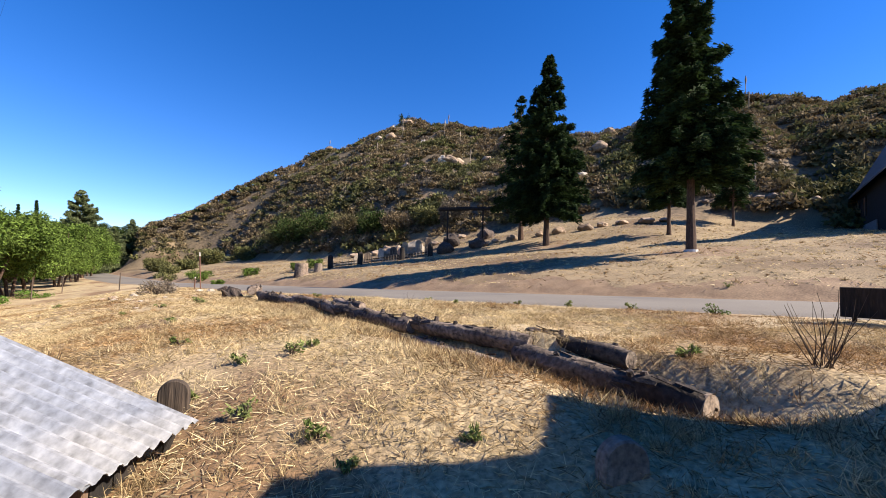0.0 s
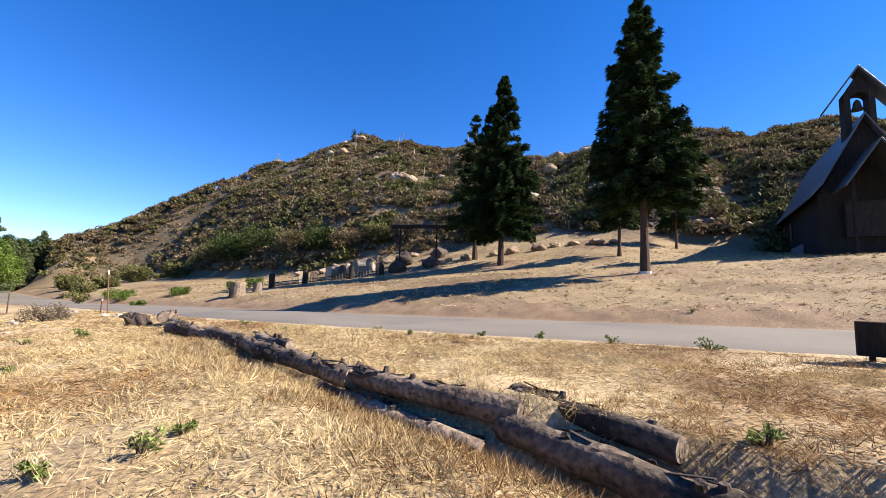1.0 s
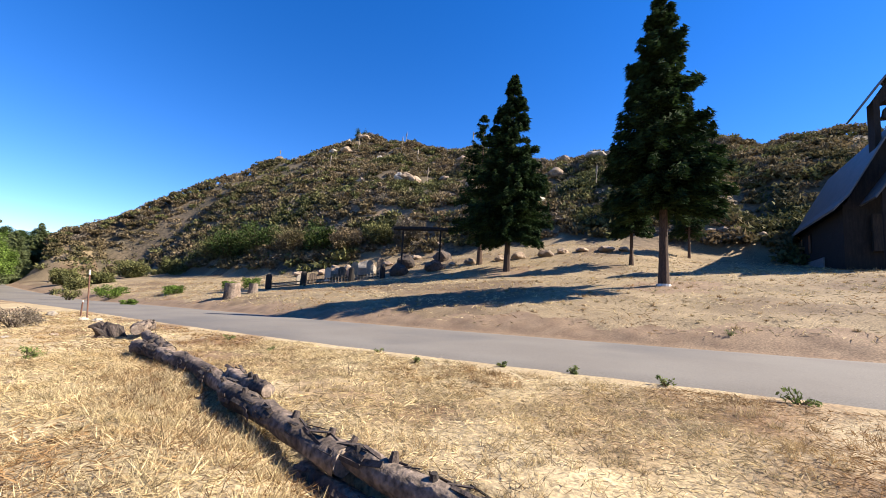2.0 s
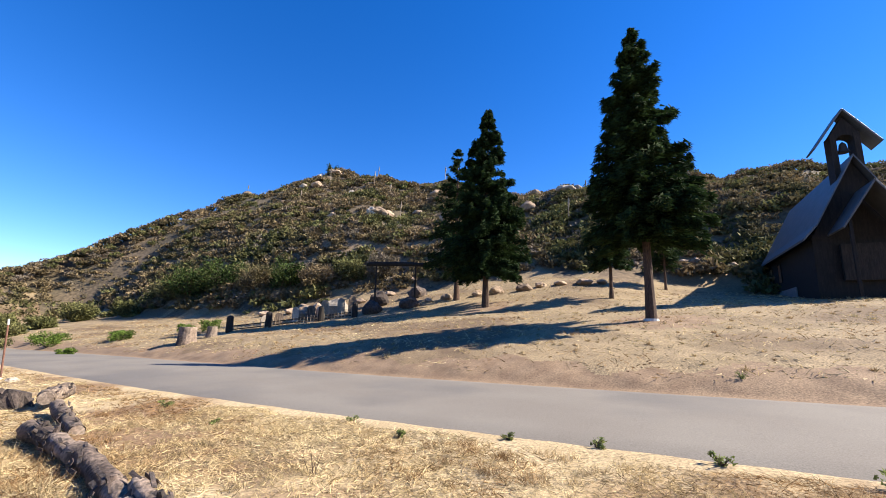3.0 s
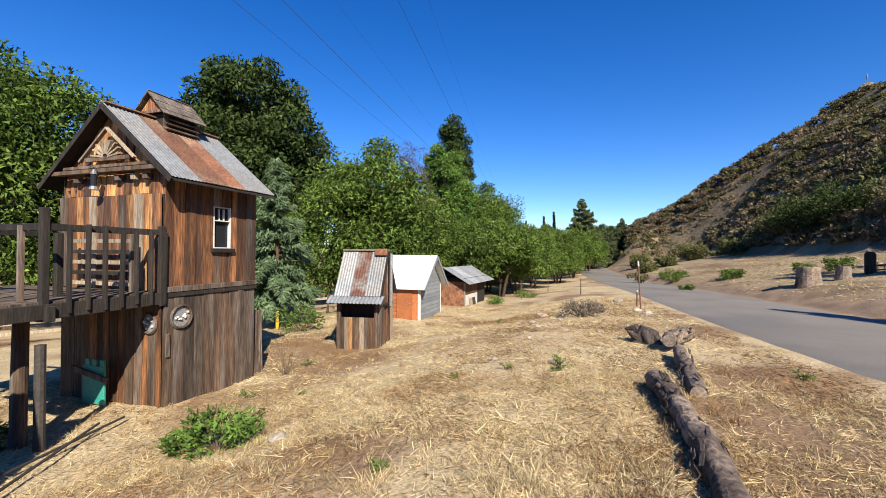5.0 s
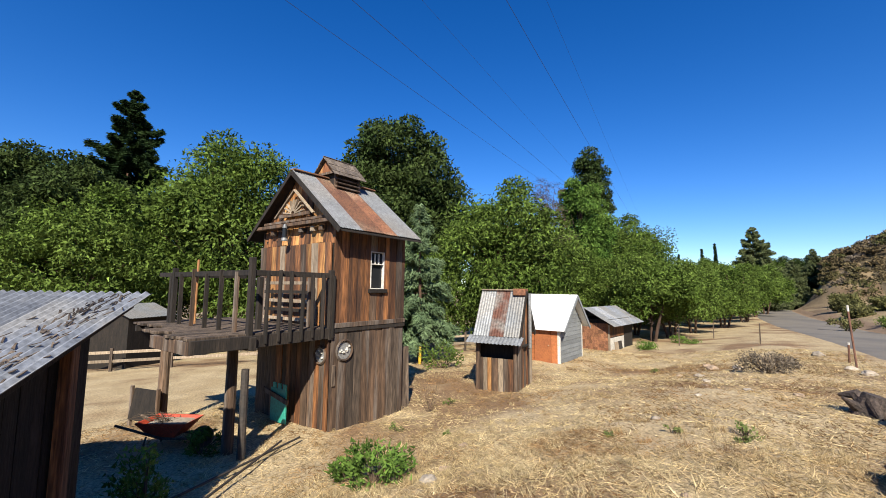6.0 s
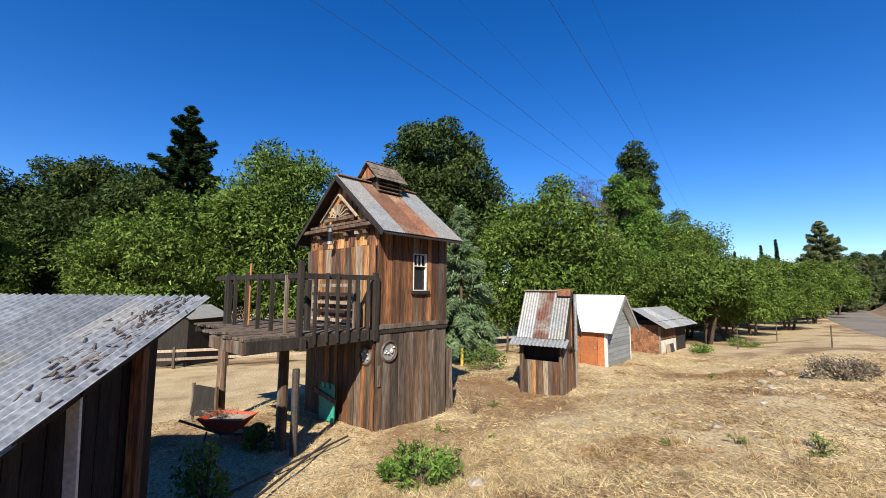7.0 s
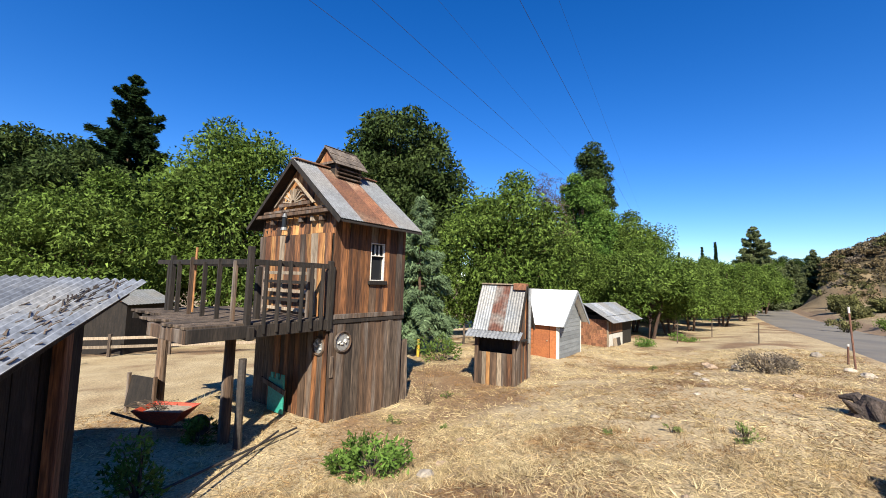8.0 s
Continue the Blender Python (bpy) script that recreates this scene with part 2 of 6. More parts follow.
def blades(rng, centres, normals, length, width, droop=0.0):
    """Pointed leaves: one tapering triangle each, along the given directions."""
    n = len(centres)
    side = np.cross(normals, rng.normal(size=(n, 3)))
    side /= np.linalg.norm(side, axis=1)[:, None] + 1e-9
    L, W = np.asarray(length).reshape(-1, 1), np.asarray(width).reshape(-1, 1)
    a = centres - normals * L * 0.5
    c = centres + normals * L * 0.5 - np.array([0, 0, 1.0]) * droop * L
    v = np.stack([a + side * W * 0.55, c, a - side * W * 0.55], 1).reshape(-1, 3)
    return v, np.arange(3 * n).reshape(-1, 3)


def unit(rng, n):
    d = rng.normal(size=(n, 3))
    return d / np.linalg.norm(d, axis=1)[:, None]


# ---- lie of the land: s runs across the valley towards the hill, r along the road ----
R2 = math.sqrt(2)


def sm(x, a=0.0, b=1.0):
    t = np.clip((x - a) / (b - a), 0, 1)
    return t * t * (3 - 2 * t)


def road_z(r):
    return 1.0 - 0.03 * np.clip(r, -40, 55) - 0.004 * np.clip(r - 55, 0, 200)


def road_near(r):
    return 8.9 - 2.4 * np.tanh(r / 17) - 3.0 * sm(r, 28, 85) + 24.0 * sm(r, 105, 190)


ROAD_W = 6.6
CREST = ((-120, 20), (-40, 26), (-3, 31.1), (15, 28.0), (33, 27.5), (44, 28.8), (67, 35.7), (89, 41.2), (103, 46.5), (112, 29), (120, 15.5), (130, 13), (140, 12), (158, 11), (180, 10), (220, 10), (300, 8), (420, 8))


def log_line(r):
    return 3.75 + 0.10 * np.clip(r - 4, 0, 12)


def foot_of(r):
    """How far beyond the road the hillside begins."""
    return 32 - 15 * sm(r, 18, 60) - 10 * sm(r, 104, 122)


def brush_from(r):
    """How far beyond the road the brush begins: close to it round the nose of the hill."""
    return foot_of(r) * (1 - sm(r, 92, 112)) + 3.5 * sm(r, 92, 112)


def land(x, y):
    """Height of the ground."""
    x, y = np.asarray(x, float), np.asarray(y, float)
    s, r = (x + y) / R2, (y - x) / R2
    zr = road_z(r)
    sn = road_near(r)
    sf = sn + ROAD_W
    far = sm(r, 16, 26)
    a = 0.3 - 4.3 * sm(r, 0, 8) + 2.5 * far
    b = 4.2 - 1.0 * sm(r, 0, 4) + 1.8 * far
    zl = 0.10 - 0.014 * np.clip(r, -30, 120) - 0.45 * sm(r - 0.6 * s, 5, 11)
    zl = zl - 0.06 * np.clip(-6 - s, 0, 30)
    top = zr - 0.10 + 0.06 * np.exp(-((r - 7) / 5) ** 2)
    z = zl + (top - zl) * sm(s, a, b)
    # hollow at the foot of the log edging, steep on the side of the logs
    w = log_line(r) + 0.13 - s
    z = z - (0.34 + 0.22 * (1 - sm(r, 1, 5))) * np.exp(-(np.clip(w, 0, 9) / 0.75) ** 2) * sm(w, -0.06, 0.10) * (1 - sm(r, 3.5, 10.0)) * sm(r, -0.6, 1.6)
    z = np.where(s > sn - 1.5, z + (zr - 0.03 - z) * sm(s, sn - 1.5, sn), z)
    d = s - sf
    foot = foot_of(r)
    up = 0.45 * (1 - np.exp(-np.clip(d, 0, 99) / 1.2)) + 0.165 * np.clip(d, 0, 16) + (0.10 + 0.20 * sm(r, 2, 16)) * np.clip(d - 16, 0, 20)
    crest = np.interp(r, [c[0] for c in CREST], [c[1] for c in CREST])
    nose = sm(r, 102, 120)
    span = 78 - 28 * nose - foot
    q = np.clip((d - foot) / span, 0, 1.6)
    rise = np.where(q < 1, 1 - (1 - np.clip(q, 0, 1)) ** 1.25, 1 - 0.25 * (q - 1))
    up = up + np.maximum(crest - zr - 4.5, 1) * rise + 10.0 * sm(d, 0.4, 6.5) * nose * (1 - sm(r, 150, 200))
    z = np.where(d > 0, zr - 0.03 + up, z)
    return z


def land_n(x, y):
    """Ground with its small unevenness."""
    x, y = np.asarray(x, float), np.asarray(y, float)
    s, r = (x + y) / R2, (y - x) / R2
    d = s - road_near(r)
    off = np.where((d > -0.3) & (d < ROAD_W + 0.2), 0.0, 1.0)
    w = 0.030 * np.sin(2.1 * x + 1.3 * y) * np.sin(1.7 * y - 0.6 * x) + 0.02 * np.sin(4.3 * x - 2.2 * y + 1) * np.sin(3.9 * y + 1.5 * x)
    hillw = np.clip(d - ROAD_W - 25, 0, 20) / 20
    w = w + hillw * (1.6 * np.sin(0.21 * x + 0.13 * y) * np.sin(0.17 * y - 0.11 * x + 2) + 0.8 * np.sin(0.5 * x + 1) * np.sin(0.43 * y - 0.2 * x))
    return land(x, y) + w * off


def gz(x, y):
    return float(land_n(x, y))


def sheet(name, x, y, z, material):
    nx, ny = x.shape
    idx = np.arange(nx * ny).reshape(nx, ny)
    f = np.stack([idx[:-1, :-1], idx[1:, :-1], idx[1:, 1:], idx[:-1, 1:]], -1).reshape(-1, 4)
    ob = soup(name, np.stack([x, y, z], -1).reshape(-1, 3), f, material)
    ob.data.polygons.foreach_set("use_smooth", np.ones(len(f), bool))
    return ob


def axis_steps(lo, hi, near_lo, near_hi, fine):
    a = list(np.arange(near_lo, near_hi, fine))
    step, p = fine, near_hi
    while p < hi:
        a.append(p)
        step *= 1.12
        p += step
    a.append(hi)
    step, p = fine, near_lo
    while p > lo:
        step *= 1.12
        p -= step
        a.insert(0, max(p, lo))
    return np.array(a)


gs, gr = axis_steps(-900, 900, -8, 20, 0.16), axis_steps(-700, 1500, -6, 34, 0.16)
S, Rr = np.meshgrid(gs, gr, indexing="ij")
X, Y = (S - Rr) / R2, (S + Rr) / R2
Z = land_n(X, Y)
dd = S - road_near(Rr)
Z = Z - 0.25 * sm(dd, 0.25, 1.0) * (1 - sm(dd, ROAD_W - 1.0, ROAD_W - 0.25))
ground = tagged(sheet("ground", X, Y, Z, "straw_ground"), "dry straw-covered ground with brown bare patches", "ground", kind="structure")

ground.data.materials.append(M["hill"])
ground.data.materials.append(M["dirt"])
ground.data.materials.append(M["slope_ground"])
mid_s, mid_r = (S[:-1, :-1] + S[1:, 1:]).ravel() / 2, (Rr[:-1, :-1] + Rr[1:, 1:]).ravel() / 2
on_hill = mid_s - road_near(mid_r) - ROAD_W > brush_from(mid_r) + 1 + 6.0 * sm(mid_r, 88, 108) + 2.5 * np.sin(mid_r * 0.35) + 1.5 * np.sin(mid_r * 0.9 + 1)
mid_x, mid_y = (mid_s - mid_r) / R2, (mid_s + mid_r) / R2
verge = mid_s - road_near(mid_r) - ROAD_W
bare = ((verge > -0.3) & (verge < 1.5 + 0.5 * np.sin(mid_r * 0.8) + 0.3 * np.sin(mid_r * 2.7))) | (np.hypot(mid_x - 13.2, mid_y - 21.6) < 2.3 + 0.3 * np.sin(5 * mid_x)) | (np.hypot(mid_x - 8.6, mid_y - 35.4) < 1.9)
ground.data.polygons.foreach_set("material_index", np.where(on_hill, 1, np.where(bare, 2, np.where(verge > 0, 3, 0))).astype(np.int32))

# ---- road ----
u = np.linspace(0, ROAD_W, 15)
rr = np.concatenate([np.arange(-60, 60, 0.5), np.arange(60, 260, 4.0)])
U, RR = np.meshgrid(u, rr, indexing="ij")
edge = 0.06 * np.sin(RR * 3.1) + 0.05 * np.sin(RR * 7.7 + 1)
SS = road_near(RR) + U + np.where(U < 0.01, edge, np.where(U > ROAD_W - 0.01, -edge, 0))
ZZ = road_z(RR) + 0.035 - 0.004 * (U - ROAD_W / 2) ** 2 - np.where((U < 0.01) | (U > ROAD_W - 0.01), 0.12, 0)
tagged(sheet("road", (SS - RR) / R2, (SS + RR) / R2, ZZ, "asphalt"), "worn pale grey asphalt road with crumbling edges", "road", kind="structure")


# ---- trees ----
def conifer(name, m, height, radius, label, leaf="needle", trunk_r=0.22, bare=0.12, droop=0.25, seed=1, levels=30, density=1.0, group="", irregular=0.25):
    """Trunk with whorls of drooping branches, each clothed in short needle sprays."""
    rng = np.random.default_rng(seed)
    root = empty(name, m, label, "tree", group)
    lean = rng.uniform(-0.02, 0.02, 2) * height
    hs = np.linspace(0, 1, 9)
    bm = Tube([(lean[0] * h * h, lean[1] * h * h, h * height * 0.98 - 0.15) for h in hs], [trunk_r * (1.25 if i == 0 else 1 - 0.93 * h) for i, h in enumerate(hs)], 10, 0.06)
    part("trunk", bm, "bark", root)
    cs, ds, ls, ws = [], [], [], []
    limb = bmesh.new()
    for i in range(levels):
        h = bare + (1 - bare) * (i + rng.uniform(0, 0.6)) / levels
        t = (h - bare) / (1 - bare)
        prof = (1 - t) ** 0.8 * (0.72 + 0.28 * min(1, t / 0.12))
        k = int(5 + 3 * (1 - t))
        for j in range(k):
            az = rng.uniform(0, 2 * math.pi)
            L = radius * prof * rng.uniform(1 - irregular, 1 + irregular * 0.6) + 0.12
            d0 = np.array([math.cos(az), math.sin(az), 0])
            base = np.array([lean[0] * h * h, lean[1] * h * h, h * height])
            rise = 0.35 * t - droop * (1 - t)
            if L > 0.8 and radius > 1:
                tube(limb, [base, base + d0 * L * 0.5 + np.array([0, 0, rise * L * 0.35]), base + d0 * L * 0.9 + np.array([0, 0, rise * L * 0.8])], [0.035 * (1 - t) + 0.012, 0.02, 0.008], 3, caps=False)
            n = int((16 + 74 * L) * density)
            f = rng.uniform(0.12, 1, n) ** 0.75
            side = np.array([-d0[1], d0[0], 0])
            spread = (0.06 + 0.34 * L * (1 - f) * np.minimum(1, f * 3)) * rng.uniform(-1, 1, n)
            c = base + d0 * (f * L)[:, None] + side * spread[:, None]
            c[:, 2] += rise * L * f ** 1.3 + rng.normal(0, 0.05 + 0.035 * L, n)
            dirs = d0 * 0.7 + side * np.sign(spread)[:, None] * rng.uniform(0.2, 1.0, (n, 1)) + rng.normal(0, 0.25, (n, 3))
            dirs[:, 2] -= droop * rng.uniform(0.2, 1.4, n)
            dirs /= np.linalg.norm(dirs, axis=1)[:, None]
            cs.append(c), ds.append(dirs)
            ls.append(rng.uniform(0.18, 0.42, n) * (0.5 + height / 24)), ws.append(rng.uniform(0.05, 0.11, n) * (0.5 + height / 20))
    v, f = blades(rng, np.concatenate(cs), np.concatenate(ds), np.concatenate(ls), np.concatenate(ws), 0.15)
    if radius > 1:
        part("branchwork", limb, "bark", root)
    soup("crown", v, f, leaf, root)
    return root


def leafy(name, m, height, width, label, leaf="leaf", trunk_r=0.2, seed=1, clumps=46, per=170, size=0.34, low=0.25, group="", column=False, stems=1, thin=1.0):
    """Trunk, limbs and an uneven crown made of many leaf clumps."""
    rng = np.random.default_rng(seed)
    root = empty(name, m, label, "tree", group)
    crown_mid = height * (low + (1 - low) * 0.5)
    half = height * (1 - low) * 0.5
    cs = []
    while len(cs) < clumps:
        p = rng.uniform(-1, 1, 3)
        q = np.linalg.norm(p)
        if 0.35 < q < 1 and (column or p[2] > -0.8):
            w = 1 - 0.25 * p[2] if not column else 1 - 0.35 * abs(p[2])
            cs.append(np.array([p[0] * width * 0.5 * w, p[1] * width * 0.5 * w, crown_mid + p[2] * half]) * rng.uniform(0.92, 1.05))
    cs = np.array(cs)
    trunk = bmesh.new()
    for k in range(stems):
        o = rng.uniform(-0.25, 0.25, 2) * (stems > 1)
        tip = o * 6
        tube(trunk, [(o[0], o[1], -0.2), (o[0] * 2, o[1] * 2, height * low * 0.6), (tip[0], tip[1], crown_mid), (tip[0], tip[1], crown_mid + half * 0.6)], [trunk_r * 1.2, trunk_r, trunk_r * 0.55, trunk_r * 0.15], 8, 0.08)
    part("trunk", trunk, "bark", root)
    limb = bmesh.new()
    for c in cs[:: 2]:
        z0 = min(c[2] * 0.7, crown_mid) * rng.uniform(0.75, 1)
        z0 = max(z0, height * low * 0.6)
        tube(limb, [(0, 0, z0), (c[0] * 0.5, c[1] * 0.5, (z0 + c[2]) * 0.5 + 0.1), c], [trunk_r * 0.35, trunk_r * 0.2, 0.012], 4, caps=False)
    part("branchwork", limb, "bark", root)
    rad = width * rng.uniform(0.12, 0.21, len(cs)) if not column else width * rng.uniform(0.16, 0.26, len(cs))
    C, D = [], []
    for c, r in zip(cs, rad):
        d = unit(rng, per)
        C.append(c + d * (r * rng.uniform(0.25, 1.12, (per, 1)) ** 0.6) * np.array([1, 1, 0.75]))
        e = d + rng.normal(0, 0.8, (per, 3))
        C[-1] += rng.normal(0, 0.05, (per, 3))
        D.append(e / np.linalg.norm(e, axis=1)[:, None])
    n = len(cs) * per
    v, f = blades(rng, np.concatenate(C), np.concatenate(D), rng.uniform(0.7, 1.3, n) * size, rng.uniform(0.35, 0.6, n) * size * thin, 0.2)
    soup("crown", v, f, leaf, root)
    return root


def at(x, y, dz=0.0, rz=0.0, k=1.0):
    return pose(x, y, gz(x, y) + dz, 0, 0, rz) @ Matrix.Diagonal((k, k, k, 1))


REDW = "tall dark green conifer standing on the dry slope"
conifer("conifer", at(13.0, 22.0), 15.8, 2.95, "tall dark green conifer on the dry slope, pale trunk guard", trunk_r=0.23, bare=0.25, seed=3, levels=46, density=1.5, group="conifers on the slope", irregular=0.42)
conifer("conifer", at(8.55, 35.65), 17.2, 3.7, REDW, trunk_r=0.25, bare=0.16, seed=5, levels=44, density=1.4, group="conifers on the slope")
conifer("conifer", at(7.3, 41.0), 15.0, 3.4, "thin greyish conifer behind a denser one", trunk_r=0.26, bare=0.2, seed=8, levels=26, density=0.6, group="conifers on the slope", irregular=0.5)
conifer("conifer", at(17.1, 31.7), 8.0, 1.8, "smaller conifer half hidden behind a tall one", trunk_r=0.15, bare=0.3, seed=9, levels=22, group="conifers on the slope")
conifer("conifer", at(25.1, 36.0), 6.4, 1.9, "young conifer with a bare stem on the slope", trunk_r=0.12, bare=0.35, seed=10, levels=18, density=0.8, group="conifers on the slope")

# trees of the valley floor
VT = "trees behind the sheds"
big = leafy("broadleaf_tree", at(-40.5, 7.1), 20.8, 11.6, "tall rounded broadleaf tree with dense dark foliage", "leaf_dark", 0.45, 21, 160, 400, 0.42, 0.16, VT)
mid = leafy("broadleaf_tree", at(-31.7, -5.0), 14.6, 10.4, "spreading broadleaf tree in light green leaf", "leaf", 0.3, 22, 110, 420, 0.29, 0.06, VT)
low = leafy("broadleaf_tree", at(-28.3, 13.9), 10.8, 8.8, "rounded green broadleaf tree behind the outhouse", "leaf", 0.25, 23, 110, 420, 0.25, 0.04, VT)
pop = leafy("poplar_tree", at(-51.5, 33.2), 23.8, 5.2, "narrow upright poplar rising over the other trees", "leaf_dark", 0.35, 24, 90, 360, 0.36, 0.06, VT, column=True)
fruit = leafy("orchard_tree", at(-27.6, 24.3), 5.8, 5.3, "small leaning orchard tree with bare lower stems", "leaf", 0.09, 25, 60, 340, 0.20, 0.24, "orchard trees by the road", stems=3)
green = leafy("broadleaf_tree", at(-42.4, 26.9), 16.4, 6.6, "fresh green broadleaf tree with an upright crown", "leaf_bright", 0.3, 26, 90, 420, 0.30, 0.05, VT)
dead = leafy("dead_tree", at(-38.0, 21.0), 13.8, 5.0, "grey leafless tree top among green crowns", "dead_twig", 0.22, 27, 60, 150, 0.42, 0.15, VT, thin=0.16)
for src, x, y, k, rz in (
    (big, -36, -22.5, 0.72, 70), (big, -31, -26.0, 0.66, 160), (big, -33.3, -18.7, 0.70, 250), (big, -31.0, -14.0, 0.60, 20), (big, -48, -12, 0.66, 140),
    (mid, -36, 1.0, 0.80, 120), (mid, -24, -20.5, 0.7, 200), (mid, -23, -26, 0.75, 30),
    (low, -29.0, 8.2, 0.66, 100), (low, -35, 22.5, 0.72, 210), (low, -39.5, 31, 0.78, 330), (low, -27, -10.5, 0.9, 12),
    (low, -52.0, 38.2, 1.30, 60), (low, -43.3, 35.6, 0.72, 170), (low, -47, 41.5, 0.72, 250), (low, -41, 18, 0.9, 40),
    (green, -50, 46, 0.5, 250), (low, -54, 52.1, 0.78, 100), (low, -60, 58, 0.86, 200), (green, -62, 62, 0.56, 20), (low, -68, 66, 0.9, 140), (mid, -62, 50, 0.62, 200), (big, -52, 22, 0.62, 10),
    (big, -95, 104, 0.62, 30), (big, -92.4, 107.6, 0.62, 90), (big, -90, 110.5, 0.6, 150), (big, -87.6, 113.5, 0.6, 210), (low, -84, 98, 0.95, 300), (low, -80, 90, 0.95, 10),
    (fruit, -29.6, 27.5, 1.0, 80), (fruit, -33.5, 32.5, 1.0, 190), (fruit, -38, 39.5, 1.1, 250), (fruit, -31.5, 25.5, 1.05, 310), (fruit, -44, 48, 1.15, 40), (fruit, -50, 56, 1.2, 130), (fruit, -56, 63.5, 1.2, 10),
):
    copy_thing(src, at(x, y, -0.1, rz, k))
spruce = conifer("blue_spruce", at(-21.2, 7.6), 7.5, 2.05, "blue-green spruce with drooping branches behind the house", "needle_blue", 0.13, 0.16, 0.38, 31, 19, 2.2, VT)
pine = conifer("pine_tree", at(-42.2, -17.8), 23.3, 6.6, "tall dark pine with a ragged crown", "needle", 0.35, 0.12, -0.05, 32, 40, 2.6, VT, irregular=0.5)
farc = conifer("conifer", at(-67.6, 74.0), 15.6, 5.8, "pale green conifer beside the bend of the road", "pale_needle", 0.25, 0.05, 0.12, 33, 44, 2.2, "far conifers", irregular=0.35)
for x, y, k, rz in ((-70.5, 80, 0.66, 60), (-73.5, 88.9, 0.66, 120), (-76, 84, 0.62, 200), (-78, 93, 0.66, 260), (-80, 98, 0.64, 310), (-75, 96, 0.60, 20), (-86, 110, 0.62, 90), (-74, 78, 0.62, 150), (-84, 102, 0.64, 220), (-69.2, 69, 0.58, 280)):
    copy_thing(farc, at(x, y, -0.1, rz, k))
for x, y, h in ((-69.2, 65.0, 13.0), (-67.9, 66.5, 13.8), (-74.5, 64.0, 12.5)):
    conifer("slim_conifer", at(x, y), h - 0.8, 0.55, "slim pointed dark conifer far down the valley", "needle", 0.12, 0.05, 0.1, int(-x * 10), 60, 1.2, "slim far conifers")

# ---- brush on the hill ----
def brush_field(name, n, seed, material, label, smin, smax, rmin, rmax, size, keep):
    rng = np.random.default_rng(seed)
    s, r = rng.uniform(smin, smax, n), rng.uniform(rmin, rmax, n)
    d = s - road_near(r) - ROAD_W
    ok = keep(s, r, d, rng)
    s, r = s[ok], r[ok]
    x, y = (s - r) / R2, (s + r) / R2
    z = land_n(x, y)
    per = 84
    k = len(x)
    sz = rng.uniform(0.55, 1.25, k) * size
    c = np.repeat(np.stack([x, y, z], 1), per, 0)
    dirs = unit(rng, k * per)
    dirs[:, 2] = np.abs(dirs[:, 2]) * 0.9
    rep = np.repeat(sz, per)[:, None]
    pos = c + dirs * rep * rng.uniform(0.35, 1.0, (k * per, 1)) * np.array([1.0, 1.0, 0.8])
    e = dirs + rng.normal(0, 0.8, dirs.shape) + np.array([0, 0, 0.35])
    e /= np.linalg.norm(e, axis=1)[:, None]
    v, f = blades(rng, pos, e, rng.uniform(0.22, 0.55, k * per) * rep[:, 0], rng.uniform(0.14, 0.30, k * per) * rep[:, 0], 0.1)
    return tagged(soup(name, v, f, material), label, "shrubs", kind="stuff")


def gaps(s, r):
    return np.sin(0.33 * s + 0.2 * r) * np.sin(0.27 * r - 0.13 * s + 1.2) + 0.5 * np.sin(0.9 * s) * np.sin(0.8 * r + 0.4)


brush_field("hill_brush", 10500, 41, "brush", "dense brown-green dry brush over the hillside", 14, 96, -30, 150, 1.3, lambda s, r, d, g: (d > brush_from(r) + 1.0) & (gaps(s, r) < 0.95))
brush_field("grey_brush", 2500, 42, "brush_grey", "grey dead-looking brush over the hillside", 16, 96, -30, 150, 1.15, lambda s, r, d, g: (d > brush_from(r) + 2.0) & (gaps(s + 9, r + 4) < 0.35))
brush_field("green_brush", 3200, 43, "brush_green", "olive green brush patches on the hillside", 12, 96, -30, 150, 1.45, lambda s, r, d, g: (d > brush_from(r) - 0.5) & (gaps(s - 7, r + 13) > 0.0))

# ---- boards and roofs ----
def boards(parent, rng, origin, along, up, length, height, mats, width=(0.14, 0.22), name="board", thick=0.022, lift=0.0, top=None, skip=()):
    """Upright boards side by side along a wall; `top` gives the height at a distance along it."""
    origin, along, up = Vector(origin), Vector(along).normalized(), Vector(up)
    out = along.cross(up).normalized()
    x = 0.0
    while x < length - 0.02:
        w = min(rng.uniform(*width), length - x)
        if length - x - w < 0.05:
            w = length - x
        mid = x + w / 2
        for a, b, z0, z1 in ([(x, x + w, 0, height)] if not skip else cut(x, x + w, height, skip)):
            h0, h1 = (top(a), top(b)) if top and z1 >= height - 1e-6 else (z1, z1)
            t = thick * rng.uniform(0.7, 1.3)
            e = 0.004
            dz = rng.uniform(-0.02, 0.02) if z0 == 0 else 0
            bm = bmesh.new()
            o = lift + rng.uniform(0, 0.006)
            co = [(a + e, z0 + dz, o), (b - e, z0 + dz, o), (b - e, h1, o), (a + e, h0, o)]
            q = [bm.verts.new(origin + along * p + up * z + out * d) for d in (0, t) for p, z, _ in co for d in (d + o,)]
            for f in ((0, 1, 2, 3), (7, 6, 5, 4), (0, 4, 5, 1), (1, 5, 6, 2), (2, 6, 7, 3), (3, 7, 4, 0)):
                bm.faces.new([q[i] for i in f])
            part(name, bm, mats[int(rng.integers(len(mats)))] if isinstance(mats, (list, tuple)) else mats, parent)
        x += w


